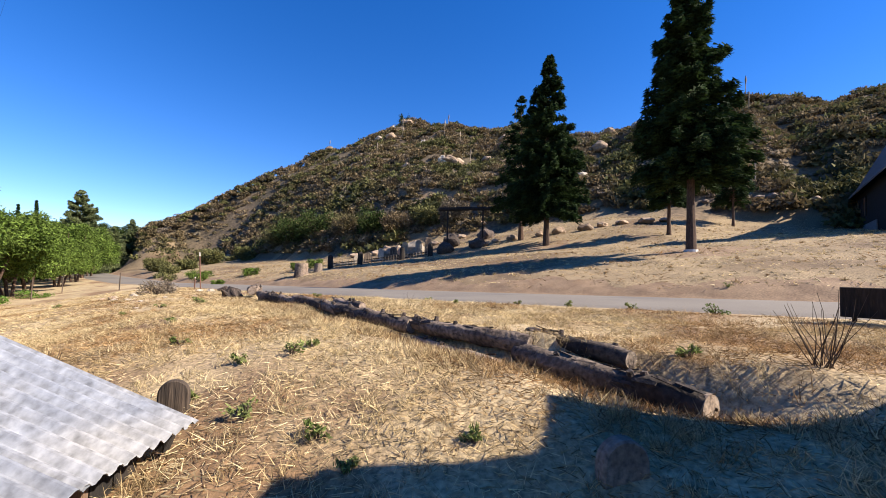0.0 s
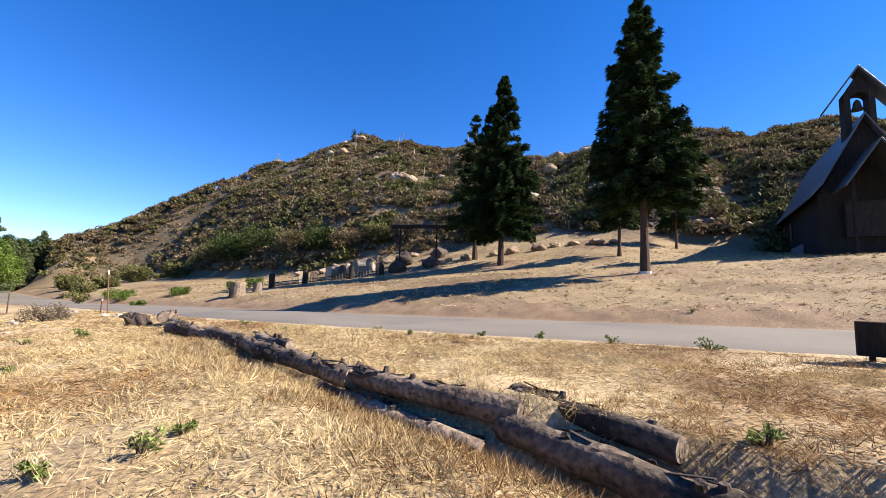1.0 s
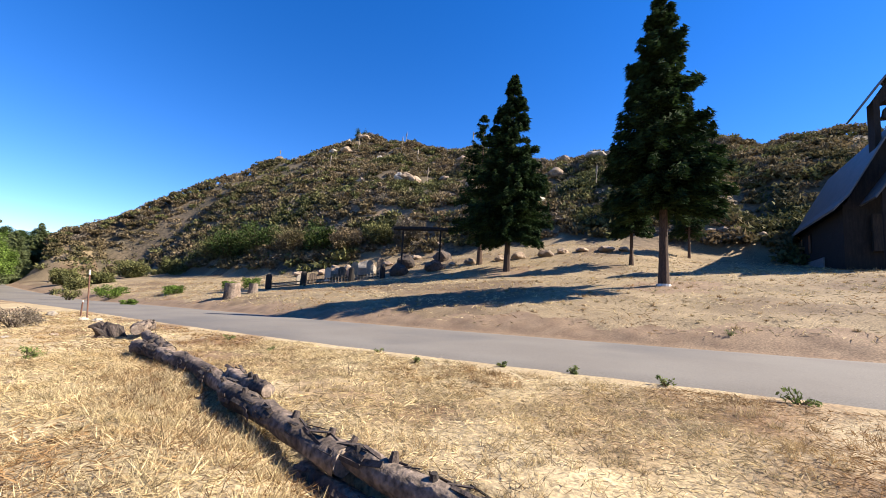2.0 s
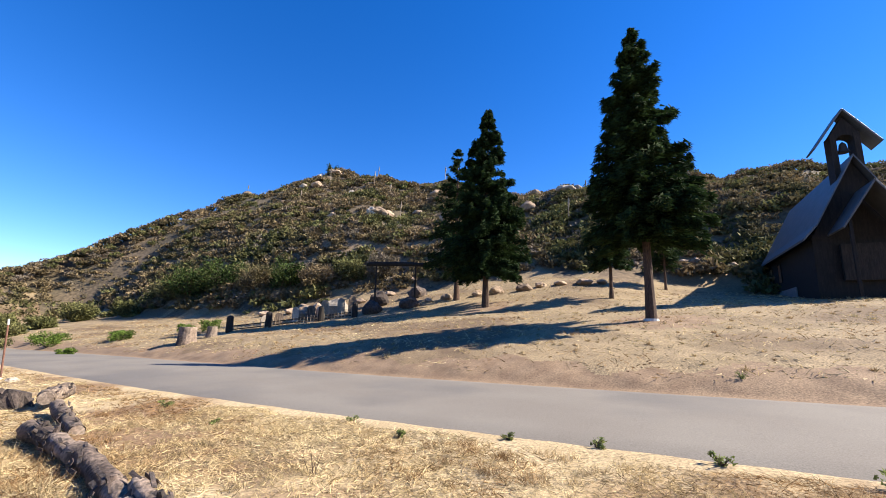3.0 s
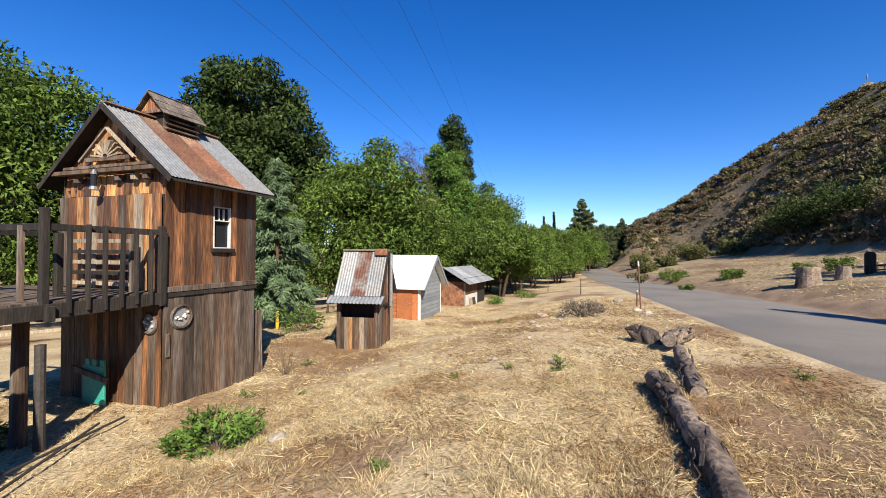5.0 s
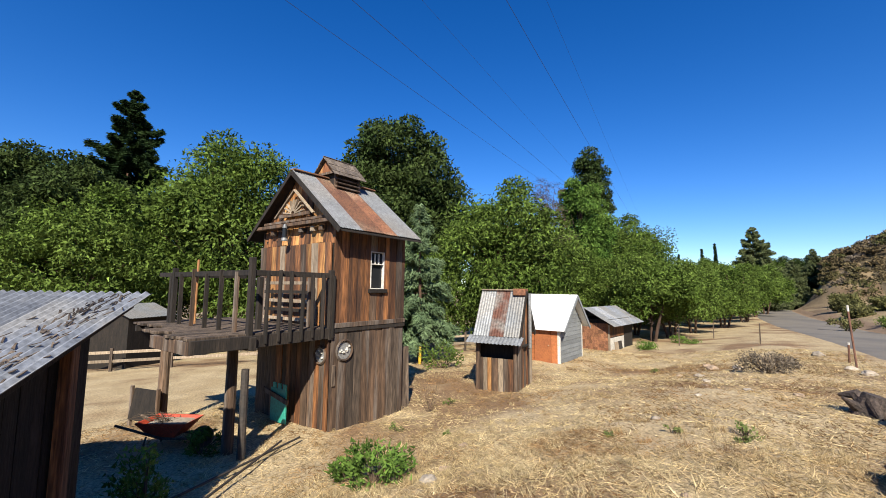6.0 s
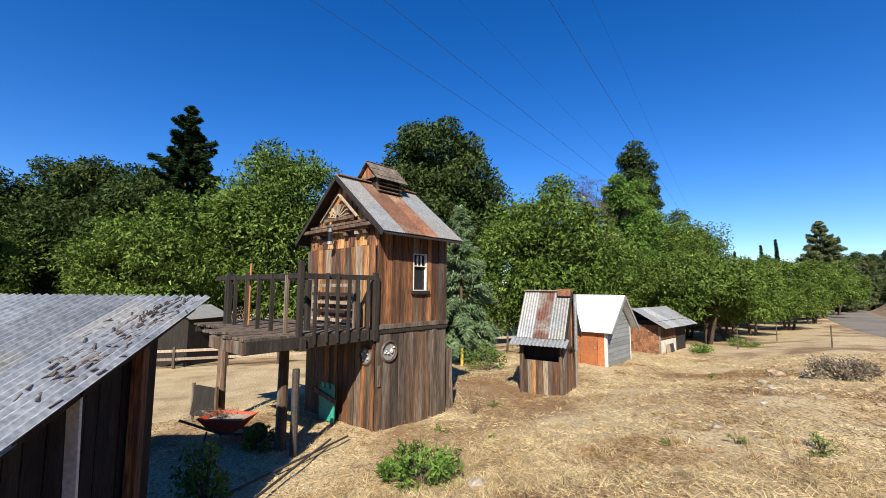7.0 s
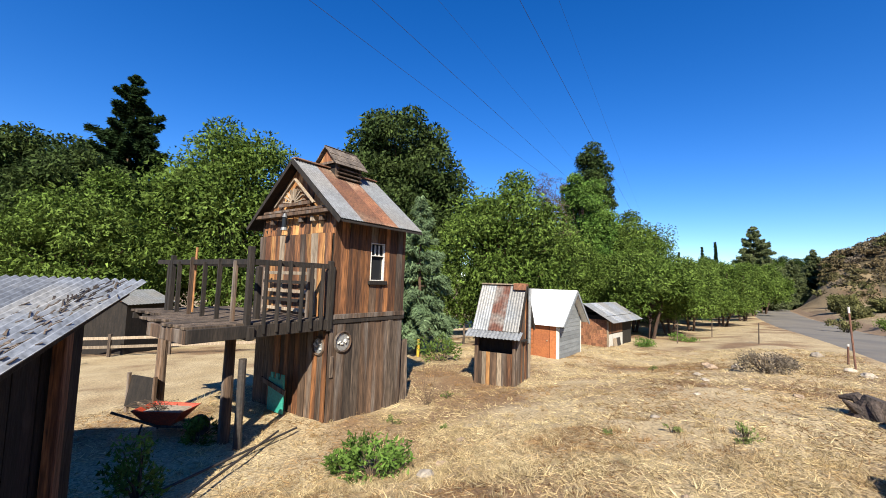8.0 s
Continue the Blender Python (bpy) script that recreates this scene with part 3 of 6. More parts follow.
def cut(a, b, height, holes):
    """Pieces of a board left round rectangular holes (x0, x1, z0, z1)."""
    for x0, x1, z0, z1 in holes:
        if b > x0 + 0.01 and a < x1 - 0.01:
            out = []
            if a < x0 - 0.03:
                out.append((a, x0, 0, height))
            if b > x1 + 0.03:
                out.append((x1, b, 0, height))
            m0, m1 = max(a, x0), min(b, x1)
            if z0 > 0.02:
                out.append((m0, m1, 0, z0))
            if z1 < height - 0.02:
                out.append((m0, m1, z1, height))
            return out
    return [(a, b, 0, height)]


def corrugated(length, width, pitch=0.076, amp=0.009, rng=None, sag=0.0, thick=0.003):
    """A corrugated sheet: waves across x (0..width), running along y (0..length)."""
    n = max(4, int(width / pitch * 6))
    m = max(2, int(length / 0.5))
    bm = bmesh.new()
    grid = []
    for top in (1, 0):
        g = []
        for j in range(m + 1):
            row = []
            y = length * j / m
            for i in range(n + 1):
                x = width * i / n
                z = amp * math.sin(2 * math.pi * x / pitch) + top * thick - sag * math.sin(math.pi * j / m)
                jag = rng.uniform(-0.006, 0.006) if rng is not None and j in (0, m) else 0
                row.append(bm.verts.new((x, y + jag, z)))
            g.append(row)
        grid.append(g)
    for t, g in enumerate(grid):
        for j in range(m):
            for i in range(n):
                q = (g[j][i], g[j][i + 1], g[j + 1][i + 1], g[j + 1][i])
                bm.faces.new(q if t == 0 else q[::-1])
    for j in range(m):
        for i in (0, n):
            bm.faces.new((grid[0][j][i], grid[0][j + 1][i], grid[1][j + 1][i], grid[1][j][i]))
    for i in range(n):
        for j in (0, m):
            bm.faces.new((grid[0][j][i], grid[0][j][i + 1], grid[1][j][i + 1], grid[1][j][i]))
    return bm


def frame_m(o, ex, ey):
    """Matrix with origin o, x along ex, y along ey, z = their cross product."""
    ex, ey = Vector(ex).normalized(), Vector(ey).normalized()
    ez = ex.cross(ey).normalized()
    m = Matrix.Identity(4)
    for i, q in enumerate((ex, ey, ez)):
        for j in range(3):
            m[j][i] = q[j]
    m.translation = o
    return m


def beam(parent, name, p0, p1, w, h, material, label="", up=(0, 0, 1)):
    """A squared timber between two points."""
    p0, p1 = Vector(p0), Vector(p1)
    d = (p1 - p0).normalized()
    side = d.cross(Vector(up))
    if side.length < 1e-3:
        side = d.cross(Vector((1, 0, 0)))
    side.normalize()
    top = side.cross(d)
    bm = bmesh.new()
    q = [bm.verts.new(p + side * a * w / 2 + top * b * h / 2) for p in (p0, p1) for a, b in ((-1, -1), (1, -1), (1, 1), (-1, 1))]
    for f in ((3, 2, 1, 0), (4, 5, 6, 7), (0, 1, 5, 4), (1, 2, 6, 5), (2, 3, 7, 6), (3, 0, 4, 7)):
        bm.faces.new([q[i] for i in f])
    bmesh.ops.bevel(bm, geom=list(bm.edges), offset=min(w, h) * 0.08, segments=1, affect="EDGES")
    return part(name, bm, material, parent, label)


# ---- two-storey board house with a deck ----
def house():
    rng = np.random.default_rng(51)
    W, L, BELT, TOP = 2.4, 1.95, 1.87, 3.86
    root = empty("board_house", pose(-10.69, 4.66, -0.46, 0, 0, 45) @ Matrix.Diagonal((1.183, 1.183, 1.183, 1)), "small two-storey weathered board house with a rusty tin roof", "house")
    AP, EAVE, OV, OB = 4.95, 3.64, 0.38, 0.16
    slope = (AP - EAVE) / (W / 2 + OV)
    gable_top = lambda a: min(AP - 0.06 - abs(a - W / 2) * slope, 9)
    bm = bmesh.new()
    box(bm, -W + 0.02, 0.02, -0.3, -0.02, L - 0.02, BELT)
    box(bm, -W + 0.02, 0.02, BELT, -0.02, L - 0.02, TOP - 0.3)
    part("core", bm, "dark_wood", root)
    mixes = ["old_wood", "red_wood", "grey_wood", "red_wood"]
    # ground storey: gable side, window side, the hidden sides
    boards(root, rng, (-W, 0, -0.1), (1, 0, 0), (0, 0, 1), W, BELT + 0.1, ["old_wood", "red_wood", "old_wood", "grey_wood"])
    boards(root, rng, (0, 0, -0.1), (0, 1, 0), (0, 0, 1), L, BELT + 0.1, ["grey_wood", "old_wood", "old_wood"])
    boards(root, rng, (0, L, -0.1), (-1, 0, 0), (0, 0, 1), W, TOP, ["grey_wood"])
    boards(root, rng, (-W, L, -0.1), (0, -1, 0), (0, 0, 1), L, TOP, ["grey_wood"])
    # upper storey
    boards(root, rng, (-W, 0, BELT), (1, 0, 0), (0, 0, 1), W, 1.55, ["gold_wood", "red_wood", "pale_wood", "old_wood", "gold_wood", "red_wood"], lift=0.006)
    boards(root, rng, (-W, 0, BELT + 1.56), (1, 0, 0), (0, 0, 1), W, 1.2, ["gold_wood", "red_wood"], lift=-0.02, top=lambda a: gable_top(a) - BELT - 1.56)
    boards(root, rng, (0, 0, BELT), (0, 1, 0), (0, 0, 1), L, TOP - BELT, ["red_wood", "old_wood", "red_wood"], lift=0.006, skip=[(0.92, 1.31, 0.68, 1.45)])
    # window
    win = part("window", Box(-0.03, 0.94, BELT + 0.70, -0.012, 1.29, BELT + 1.43), "glass", root, "small dark sash window with white frame")
    for a in ((0.92, 0.945, 0.68, 1.45), (1.285, 1.31, 0.68, 1.45), (0.945, 1.285, 0.68, 0.70), (0.945, 1.285, 1.43, 1.45), (0.945, 1.285, 1.18, 1.20)):
        part("window_frame", Box(-0.02, a[0], BELT + a[2], 0.045, a[1], BELT + a[3], bevel=0.004), "white_paint", win)
    for y0 in (1.055, 1.16):
        part("muntin", Box(-0.01, y0, BELT + 1.20, 0.025, y0 + 0.015, BELT + 1.41), "white_paint", win)
    part("window_sill", Box(-0.01, 0.86, BELT + 0.60, 0.10, 1.37, BELT + 0.68, bevel=0.008), "dark_wood", win)
    # belt and trim
    beam(root, "belt", (0.035, -0.02, BELT), (0.035, L + 0.02, BELT), 0.06, 0.09, "old_wood")
    beam(root, "belt", (0.03, -0.02, BELT - 0.09), (0.03, L + 0.02, BELT - 0.09), 0.05, 0.07, "dark_wood")
    beam(root, "gable_trim", (-W - 0.10, -0.12, TOP - 0.03), (0.10, -0.12, TOP - 0.03), 0.10, 0.07, "old_wood")
    beam(root, "gable_trim", (-W + 0.12, -0.08, TOP + 0.06), (-0.12, -0.08, TOP + 0.06), 0.04, 0.05, "old_wood")
    for k, x in enumerate((-2.0, -1.55, -1.0, -0.62, -0.35)):
        part("beam_end", Box(x, -0.10, TOP - 0.20, x + 0.10, 0.0, TOP - 0.10, bevel=0.008), "pale_wood" if k % 2 else "old_wood", root)
    # sunburst in the gable
    cx, cz = -W / 2, TOP + 0.20
    for k in range(9):
        a = math.pi * (k + 0.5) / 9
        beam(root, "sunray", (cx + 0.06 * math.cos(a), -0.09, cz + 0.06 * math.sin(a)), (cx + 0.36 * math.cos(a), -0.09, cz + 0.30 * math.sin(a)), 0.03, 0.05, "pale_wood", up=(0, 1, 0))
    for sgn in (-1, 1):
        beam(root, "gable_brace", (cx + sgn * 0.66, -0.085, cz - 0.04), (cx, -0.085, cz + 0.50), 0.035, 0.06, "pale_wood", up=(0, 1, 0))
    beam(root, "gable_brace", (cx - 0.52, -0.085, cz - 0.02), (cx + 0.52, -0.085, cz - 0.02), 0.04, 0.07, "old_wood")
    # roof: sheets on both slopes
    rl = math.hypot(W / 2 + OV, AP - EAVE)
    for side in (1, -1):
        eave = Vector((-W / 2 + side * (W / 2 + OV), 0, EAVE))
        ridge = Vector((-W / 2, 0, AP))
        y0, total = -OB, L + OB + 0.17
        deck = bmesh.new()
        q = [deck.verts.new(p + Vector((0, y, dz))) for dz in (-0.02, -0.05) for p, y in ((eave, y0), (eave, y0 + total), (ridge, y0 + total), (ridge, y0))]
        for f in ((0, 1, 2, 3), (7, 6, 5, 4), (0, 4, 5, 1), (1, 5, 6, 2), (2, 6, 7, 3), (3, 7, 4, 0)):
            deck.faces.new([q[i] for i in f])
        part("roof_deck", deck, "dark_wood", root)
        widths = [(0.0, 0.55, "zinc_old"), (0.53, 0.60, "rust"), (1.11, 0.42, "rust"), (1.50, total - 1.50, "zinc_old")]
        for i, (yy, w, mt) in enumerate(widths):
            bm = corrugated(rl + 0.06, w, 0.066, 0.008, random.Random(7 + i))
            if side == 1:
                mm = frame_m(eave + Vector((0, y0 + yy, 0.014 + 0.004 * (i % 2))), (0, 1, 0), ridge - eave)
            else:
                mm = frame_m(eave + Vector((0, y0 + yy + w, 0.014 + 0.004 * (i % 2))), (0, -1, 0), ridge - eave)
            part("roof_sheet", bm, mt, root, "rusted corrugated sheet" if mt == "rust" else "grey corrugated sheet", mm)
        beam(root, "barge_board", eave + Vector((0, y0 - 0.02, -0.05)), ridge + Vector((0, y0 - 0.02, -0.04)), 0.03, 0.08, "dark_wood")
    beam(root, "ridge_cap", (-W / 2, -OB, AP + 0.03), (-W / 2, L + 0.17, AP + 0.03), 0.16, 0.02, "rust")
    # cupola on the ridge
    cup = part("cupola", Box(-W / 2 - 0.28, 0.72, AP - 0.30, -W / 2 + 0.28, 1.35, AP + 0.10), "dark_wood", root, "small louvred cupola with a shake roof")
    for k in range(4):
        z = AP - 0.24 + 0.09 * k
        part("louvre", Box(0, -0.34, -0.012, 0.10, 0.34, 0.012, m=pose(-W / 2 + 0.27, 1.035, z, 0, 30, 0)), "old_wood", cup)
    for x in (-0.30, 0.25):
        for y in (0.70, 1.32):
            part("cupola_post", Box(-W / 2 + x, y, AP - 0.32, -W / 2 + x + 0.06, y + 0.06, AP + 0.14), "old_wood", cup)
    g = bmesh.new()
    q = [g.verts.new((-W / 2 + a, y, AP + z)) for y in (0.66, 0.70) for a, z in ((-0.30, 0.12), (0.30, 0.12), (0, 0.42))]
    for f in ((0, 1, 2), (5, 4, 3), (0, 3, 4, 1), (1, 4, 5, 2), (2, 5, 3, 0)):
        g.faces.new([q[i] for i in f])
    part("cupola_gable", g, "gold_wood", cup)
    part("cupola_gable_trim", Box(-W / 2 - 0.32, 0.63, AP + 0.10, -W / 2 + 0.32, 0.66, AP + 0.15), "old_wood", cup)
    for side in (1, -1):
        e, rdg = Vector((-W / 2 + side * 0.40, 0.58, AP + 0.06)), Vector((-W / 2, 0.58, AP + 0.48))
        for row in range(5):
            for col in range(7):
                p = e.lerp(rdg, row / 5) + Vector((0, 0.13 * col, 0.012 * (row % 2)))
                t = (rdg - e).normalized()
                mm = frame_m(p, (0, 1, 0), t) if side == 1 else frame_m(p + Vector((0, 0.13, 0)), (0, -1, 0), t)
                part("shake", Box(0.004, -0.02, 0.0, 0.126, 0.155, 0.014 + 0.006 * rng.random()), "old_shake", cup, m=mm)
    # round hub caps nailed to the corner
    for nm, c, ax, rad in (("wheel_ring", (0.05, 0.30, 1.40), (1, 0, 0), 0.185), ("wheel_ring", (-0.22, -0.05, 1.33), (0, -1, 0), 0.16)):
        bm = bmesh.new()
        ax = Vector(ax)
        a, b = ax.orthogonal().normalized(), ax.cross(ax.orthogonal().normalized())
        n = 28
        ring = [[bm.verts.new(Vector(c) + (a * math.cos(2 * math.pi * k / n) + b * math.sin(2 * math.pi * k / n)) * (rad + 0.025 * math.cos(w)) + ax * 0.025 * math.sin(w)) for w in (0, 1.57, 3.14, 4.71)] for k in range(n)]
        for k in range(n):
            for j in range(4):
                bm.faces.new((ring[k][j], ring[(k + 1) % n][j], ring[(k + 1) % n][(j + 1) % 4], ring[k][(j + 1) % 4]))
        wh = part(nm, bm, "old_wood", root, "round wooden ring set with a shiny dotted disc")
        d = bmesh.new()
        bmesh.ops.create_circle(d, cap_ends=True, segments=24, radius=rad - 0.02)
        d.transform(ax.to_track_quat("Z", "Y").to_matrix().to_4x4())
        bmesh.ops.translate(d, verts=d.verts, vec=Vector(c) - ax * 0.012)
        part("disc", d, "zinc_old", wh)
        for k in range(9):
            aa, rr_ = rng.uniform(0, 6.28), rad * rng.uniform(0.15, 0.75)
            p = Vector(c) + (a * math.cos(aa) + b * math.sin(aa)) * rr_
            dm = bmesh.new()
            bmesh.ops.create_icosphere(dm, subdivisions=1, radius=0.024)
            bmesh.ops.scale(dm, verts=dm.verts, vec=(1, 1, 1))
            bmesh.ops.translate(dm, verts=dm.verts, vec=p)
            part("dot", dm, "white_paint", wh)
    part("latch", Box(0.03, 0.03, 0.78, 0.06, 0.10, 1.16, bevel=0.006), "grey_wood", root)
    # lantern under the gable
    lan = part("lantern", Tube([(-1.28, -0.22, TOP - 0.30), (-1.28, -0.22, TOP - 0.10)], [0.045, 0.045], 10), "glass", root, "old metal lantern hanging under the gable")
    part("lantern_base", Tube([(-1.28, -0.22, TOP - 0.36), (-1.28, -0.22, TOP - 0.30)], [0.07, 0.055], 10), "zinc_old", lan)
    part("lantern_cap", Tube([(-1.28, -0.22, TOP - 0.10), (-1.28, -0.22, TOP - 0.02)], [0.055, 0.02], 10), "zinc_old", lan)
    hp_ = [(-1.28 + 0.07 * math.cos(a), -0.22, TOP - 0.12 + 0.14 * math.sin(a)) for a in np.linspace(0, math.pi, 9)]
    part("lantern_bail", Tube(hp_, [0.006] * 9, 5), "iron", lan)
    # side leaning stack behind the corner
    boards(root, rng, (0.0, L + 0.03, -0.3), (0, 1, 0), (0, 0, 1), 0.34, 1.55, ["grey_wood"], lift=-0.05)
    # deck
    D0, D1, DF = -2.9, 0.0, -1.54
    for k in range(24):
        x = D1 - 0.15 - 0.15 * k
        f = -2.38 if k < 5 else (-2.2 if k < 9 else -2.35 if k < 13 else -1.95)
        part("deck_board", Box(x, f + rng.uniform(-0.06, 0.08), BELT - 0.06, x + 0.142, 0.0 if x > -W else -0.05, BELT - 0.02 + rng.uniform(0, 0.006), bevel=0.005), "grey_wood", root)
    beam(root, "deck_beam", (D1 + 0.02, -2.38, BELT - 0.15), (D1 + 0.02, -0.02, BELT - 0.13), 0.06, 0.19, "dark_wood")
    beam(root, "deck_beam", (-1.35, -2.36, BELT - 0.16), (D1 + 0.0, -2.36, BELT - 0.16), 0.07, 0.19, "old_wood")
    beam(root, "deck_beam", (D0 - 0.75, DF + 0.03, BELT - 0.17), (D1 + 0.1, DF + 0.03, BELT - 0.17), 0.10, 0.20, "dark_wood")
    beam(root, "deck_beam", (D0 - 0.6, -0.3, BELT - 0.15), (-W, -0.3, BELT - 0.15), 0.07, 0.16, "dark_wood")
    for x in np.linspace(D0 - 0.4, D1 - 0.4, 7):
        beam(root, "joist", (x, -2.0, BELT - 0.12), (x, 0.0, BELT - 0.12), 0.05, 0.11, "dark_wood")
    for x, y, r, mt in ((-0.50, -1.52, 0.085, "old_wood"), (-2.85, -1.62, 0.09, "old_wood"), (-3.1, -0.2, 0.08, "old_wood")):
        part("deck_post", Tube([(x, y, -0.35), (x + 0.01, y, 0.9), (x, y + 0.01, BELT - 0.24)], [r * 1.1, r, r * 0.95], 10, 0.05), mt, root)
    part("stub_post", Tube([(-0.02, -1.55, -0.3), (-0.02, -1.55, 1.32)], [0.062, 0.058], 10, 0.03), "iron", root)
    # railing
    RZ = BELT + 0.92
    for (x0, y0), (x1, y1) in (((D0 - 0.7, DF), (D1, DF)), ((D1, DF), (D1, -0.02)), ((D0, DF), (D0, -0.1))):
        beam(root, "rail", (x0, y0, RZ), (x1, y1, RZ), 0.05, 0.09, "dark_wood")
    for x, y, top in ((D0 + 0.02, DF, 0.13), (-0.55, DF + 0.45, -0.05), (D1, DF, 0.24), (D1 + 0.02, -0.04, 0.10), (D0 - 0.1, DF, 0.02)):
        beam(root, "rail_post", (x, y, BELT - 0.25), (x, y, RZ + top), 0.085, 0.085, "dark_wood")
    for k in range(7):
        y = DF + 0.24 + k * 0.215
        lz = BELT - 0.20 + rng.uniform(-0.03, 0.03)
        beam(root, "baluster", (D1 + 0.05, y, lz), (D1 + 0.05 + rng.uniform(-0.01, 0.01), y + rng.uniform(-0.02, 0.02), RZ + rng.uniform(-0.01, 0.06)), 0.03, 0.075, "dark_wood", up=(1, 0, 0))
    for k in range(5):
        x = D0 + 0.42 + k * 0.52
        beam(root, "baluster", (x, DF - 0.03, BELT - 0.05), (x + rng.uniform(-0.02, 0.02), DF - 0.03, RZ + rng.uniform(-0.02, 0.1)), 0.07, 0.03, ["dark_wood", "old_wood", "dark_wood"][k % 3], up=(1, 0, 0))
    part("pale_pole", Tube([(D0 + 0.75, DF + 0.1, BELT), (D0 + 0.77, DF + 0.1, RZ + 0.28)], [0.022, 0.02], 7), "gold_wood", root)
    # slatted stand on the deck
    for k in range(5):
        z = BELT + 0.10 + 0.17 * k
        beam(root, "slat", (-1.75, -0.30, z), (-0.30, -0.30, z), 0.03, 0.06, "dark_wood" if k % 2 else "pale_wood")
    for x in (-1.75, -0.30):
        beam(root, "slat_post", (x, -0.28, BELT - 0.02), (x, -0.28, BELT + 0.88), 0.06, 0.06, "old_wood")
    # turquoise door leaf and brace under the deck
    part("teal_door", Box(-1.42, -0.26, 0.0, -0.92, -0.22, 0.62, bevel=0.006), "teal", root, "faded turquoise board door")
    for k in range(3):
        part("teal_top", Box(-1.36 + 0.17 * k, -0.255, 0.62, -1.27 + 0.17 * k, -0.225, 0.72), "teal", root)
    beam(root, "brace", (-1.62, -0.29, 0.56), (-0.80, -0.29, 0.42), 0.03, 0.09, "old_wood")
    return root


house()


# ---- near shed with the corrugated roof ----
def near_shed():
    rng = np.random.default_rng(61)
    root = empty("tin_roof_shed", pose(0, 0, 0), "low board shed, shade painted dark, with a bluish corrugated tin roof", "shed")
    lo, hi, yn, yf = Vector((-1.85, 2.86, 0.48)), Vector((-7.05, 2.94, 2.45)), 2.90, -4.2
    down = (lo - hi).normalized()
    total = (hi - lo).length
    for i in range(8):
        y = yn - 0.86 * i - 0.02
        for a, b, dz in ((0.0, total * 0.52, 0.0), (total * 0.50, total, 0.012)):
            o = lo - down * a
            bm = corrugated(b - a + rng.uniform(-0.02, 0.03), 0.90, 0.10, 0.019, random.Random(i))
            mm = frame_m(Vector((o.x, y, o.z + 0.03 + dz + 0.004 * (i % 2))), (0, -1, 0), -down)
            ob = part("roof_sheet", bm, "zinc", root, "weathered corrugated tin sheet", mm)
            ob.matrix_basis = frame_m(Vector((o.x, y, o.z + 0.03 + dz + 0.004 * (i % 2))), -down, (0, 1, 0)) @ Matrix(((0, 1, 0, 0), (-1, 0, 0, 0), (0, 0, 1, 0), (0, 0, 0, 1)))
    # wall under the rake; shade on the shed walls is put into near-black boards
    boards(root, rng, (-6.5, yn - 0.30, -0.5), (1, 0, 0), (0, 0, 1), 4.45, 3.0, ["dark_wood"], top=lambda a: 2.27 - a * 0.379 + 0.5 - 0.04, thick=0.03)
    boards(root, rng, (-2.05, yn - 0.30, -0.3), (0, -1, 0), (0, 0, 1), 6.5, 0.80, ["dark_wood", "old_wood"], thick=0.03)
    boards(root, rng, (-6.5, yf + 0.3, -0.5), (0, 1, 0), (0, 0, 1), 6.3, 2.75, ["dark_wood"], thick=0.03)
    for y in (yn - 0.18, yn - 2.2, yn - 4.4):
        a, b = hi + Vector((0.1, y - hi.y, -0.08)), lo + Vector((-0.08, y - lo.y, -0.06))
        beam(root, "rafter", a, b, 0.07, 0.12, "dark_wood")
    beam(root, "corner_post", (-6.10, yn - 0.22, -0.5), (-6.10, yn - 0.22, 2.0), 0.12, 0.10, "red_wood")
    beam(root, "pale_post", (-5.36, yn - 0.20, -0.5), (-5.26, yn - 0.20, 1.72), 0.11, 0.03, "white_paint", "whitewashed board")
    beam(root, "pale_post", (-2.12, yn - 0.16, -0.4), (-2.12, yn - 0.16, 0.50), 0.12, 0.05, "pale_wood")
    return root


near_shed()


def roof_litter():
    """Dry leaves and strips of bark caught on the tin roof."""
    rng = random.Random(77)
    bm = bmesh.new()
    for k in range(150):
        t, w = rng.choice((rng.gauss(0.70, 0.05), rng.gauss(0.82, 0.06), rng.gauss(0.93, 0.05))), abs(rng.gauss(0.32, 0.14))
        if not 0.5 < t < 0.985:
            continue
        x, y = -1.85 - 5.2 * t, 2.86 - w
        z = 0.48 + 1.97 * t + 0.055
        box(bm, -rng.uniform(0.02, 0.07), -rng.uniform(0.004, 0.012), -0.003, rng.uniform(0.02, 0.07), rng.uniform(0.004, 0.012), 0.003, m=pose(x, y, z, rng.uniform(-10, 10), 20.7 + rng.uniform(-8, 8), rng.uniform(-35, 35)))
    return tagged(part("roof_litter", bm, "log_bark"), "dry bark strips and leaves caught on tin roof", "litter", kind="stuff")


roof_litter()


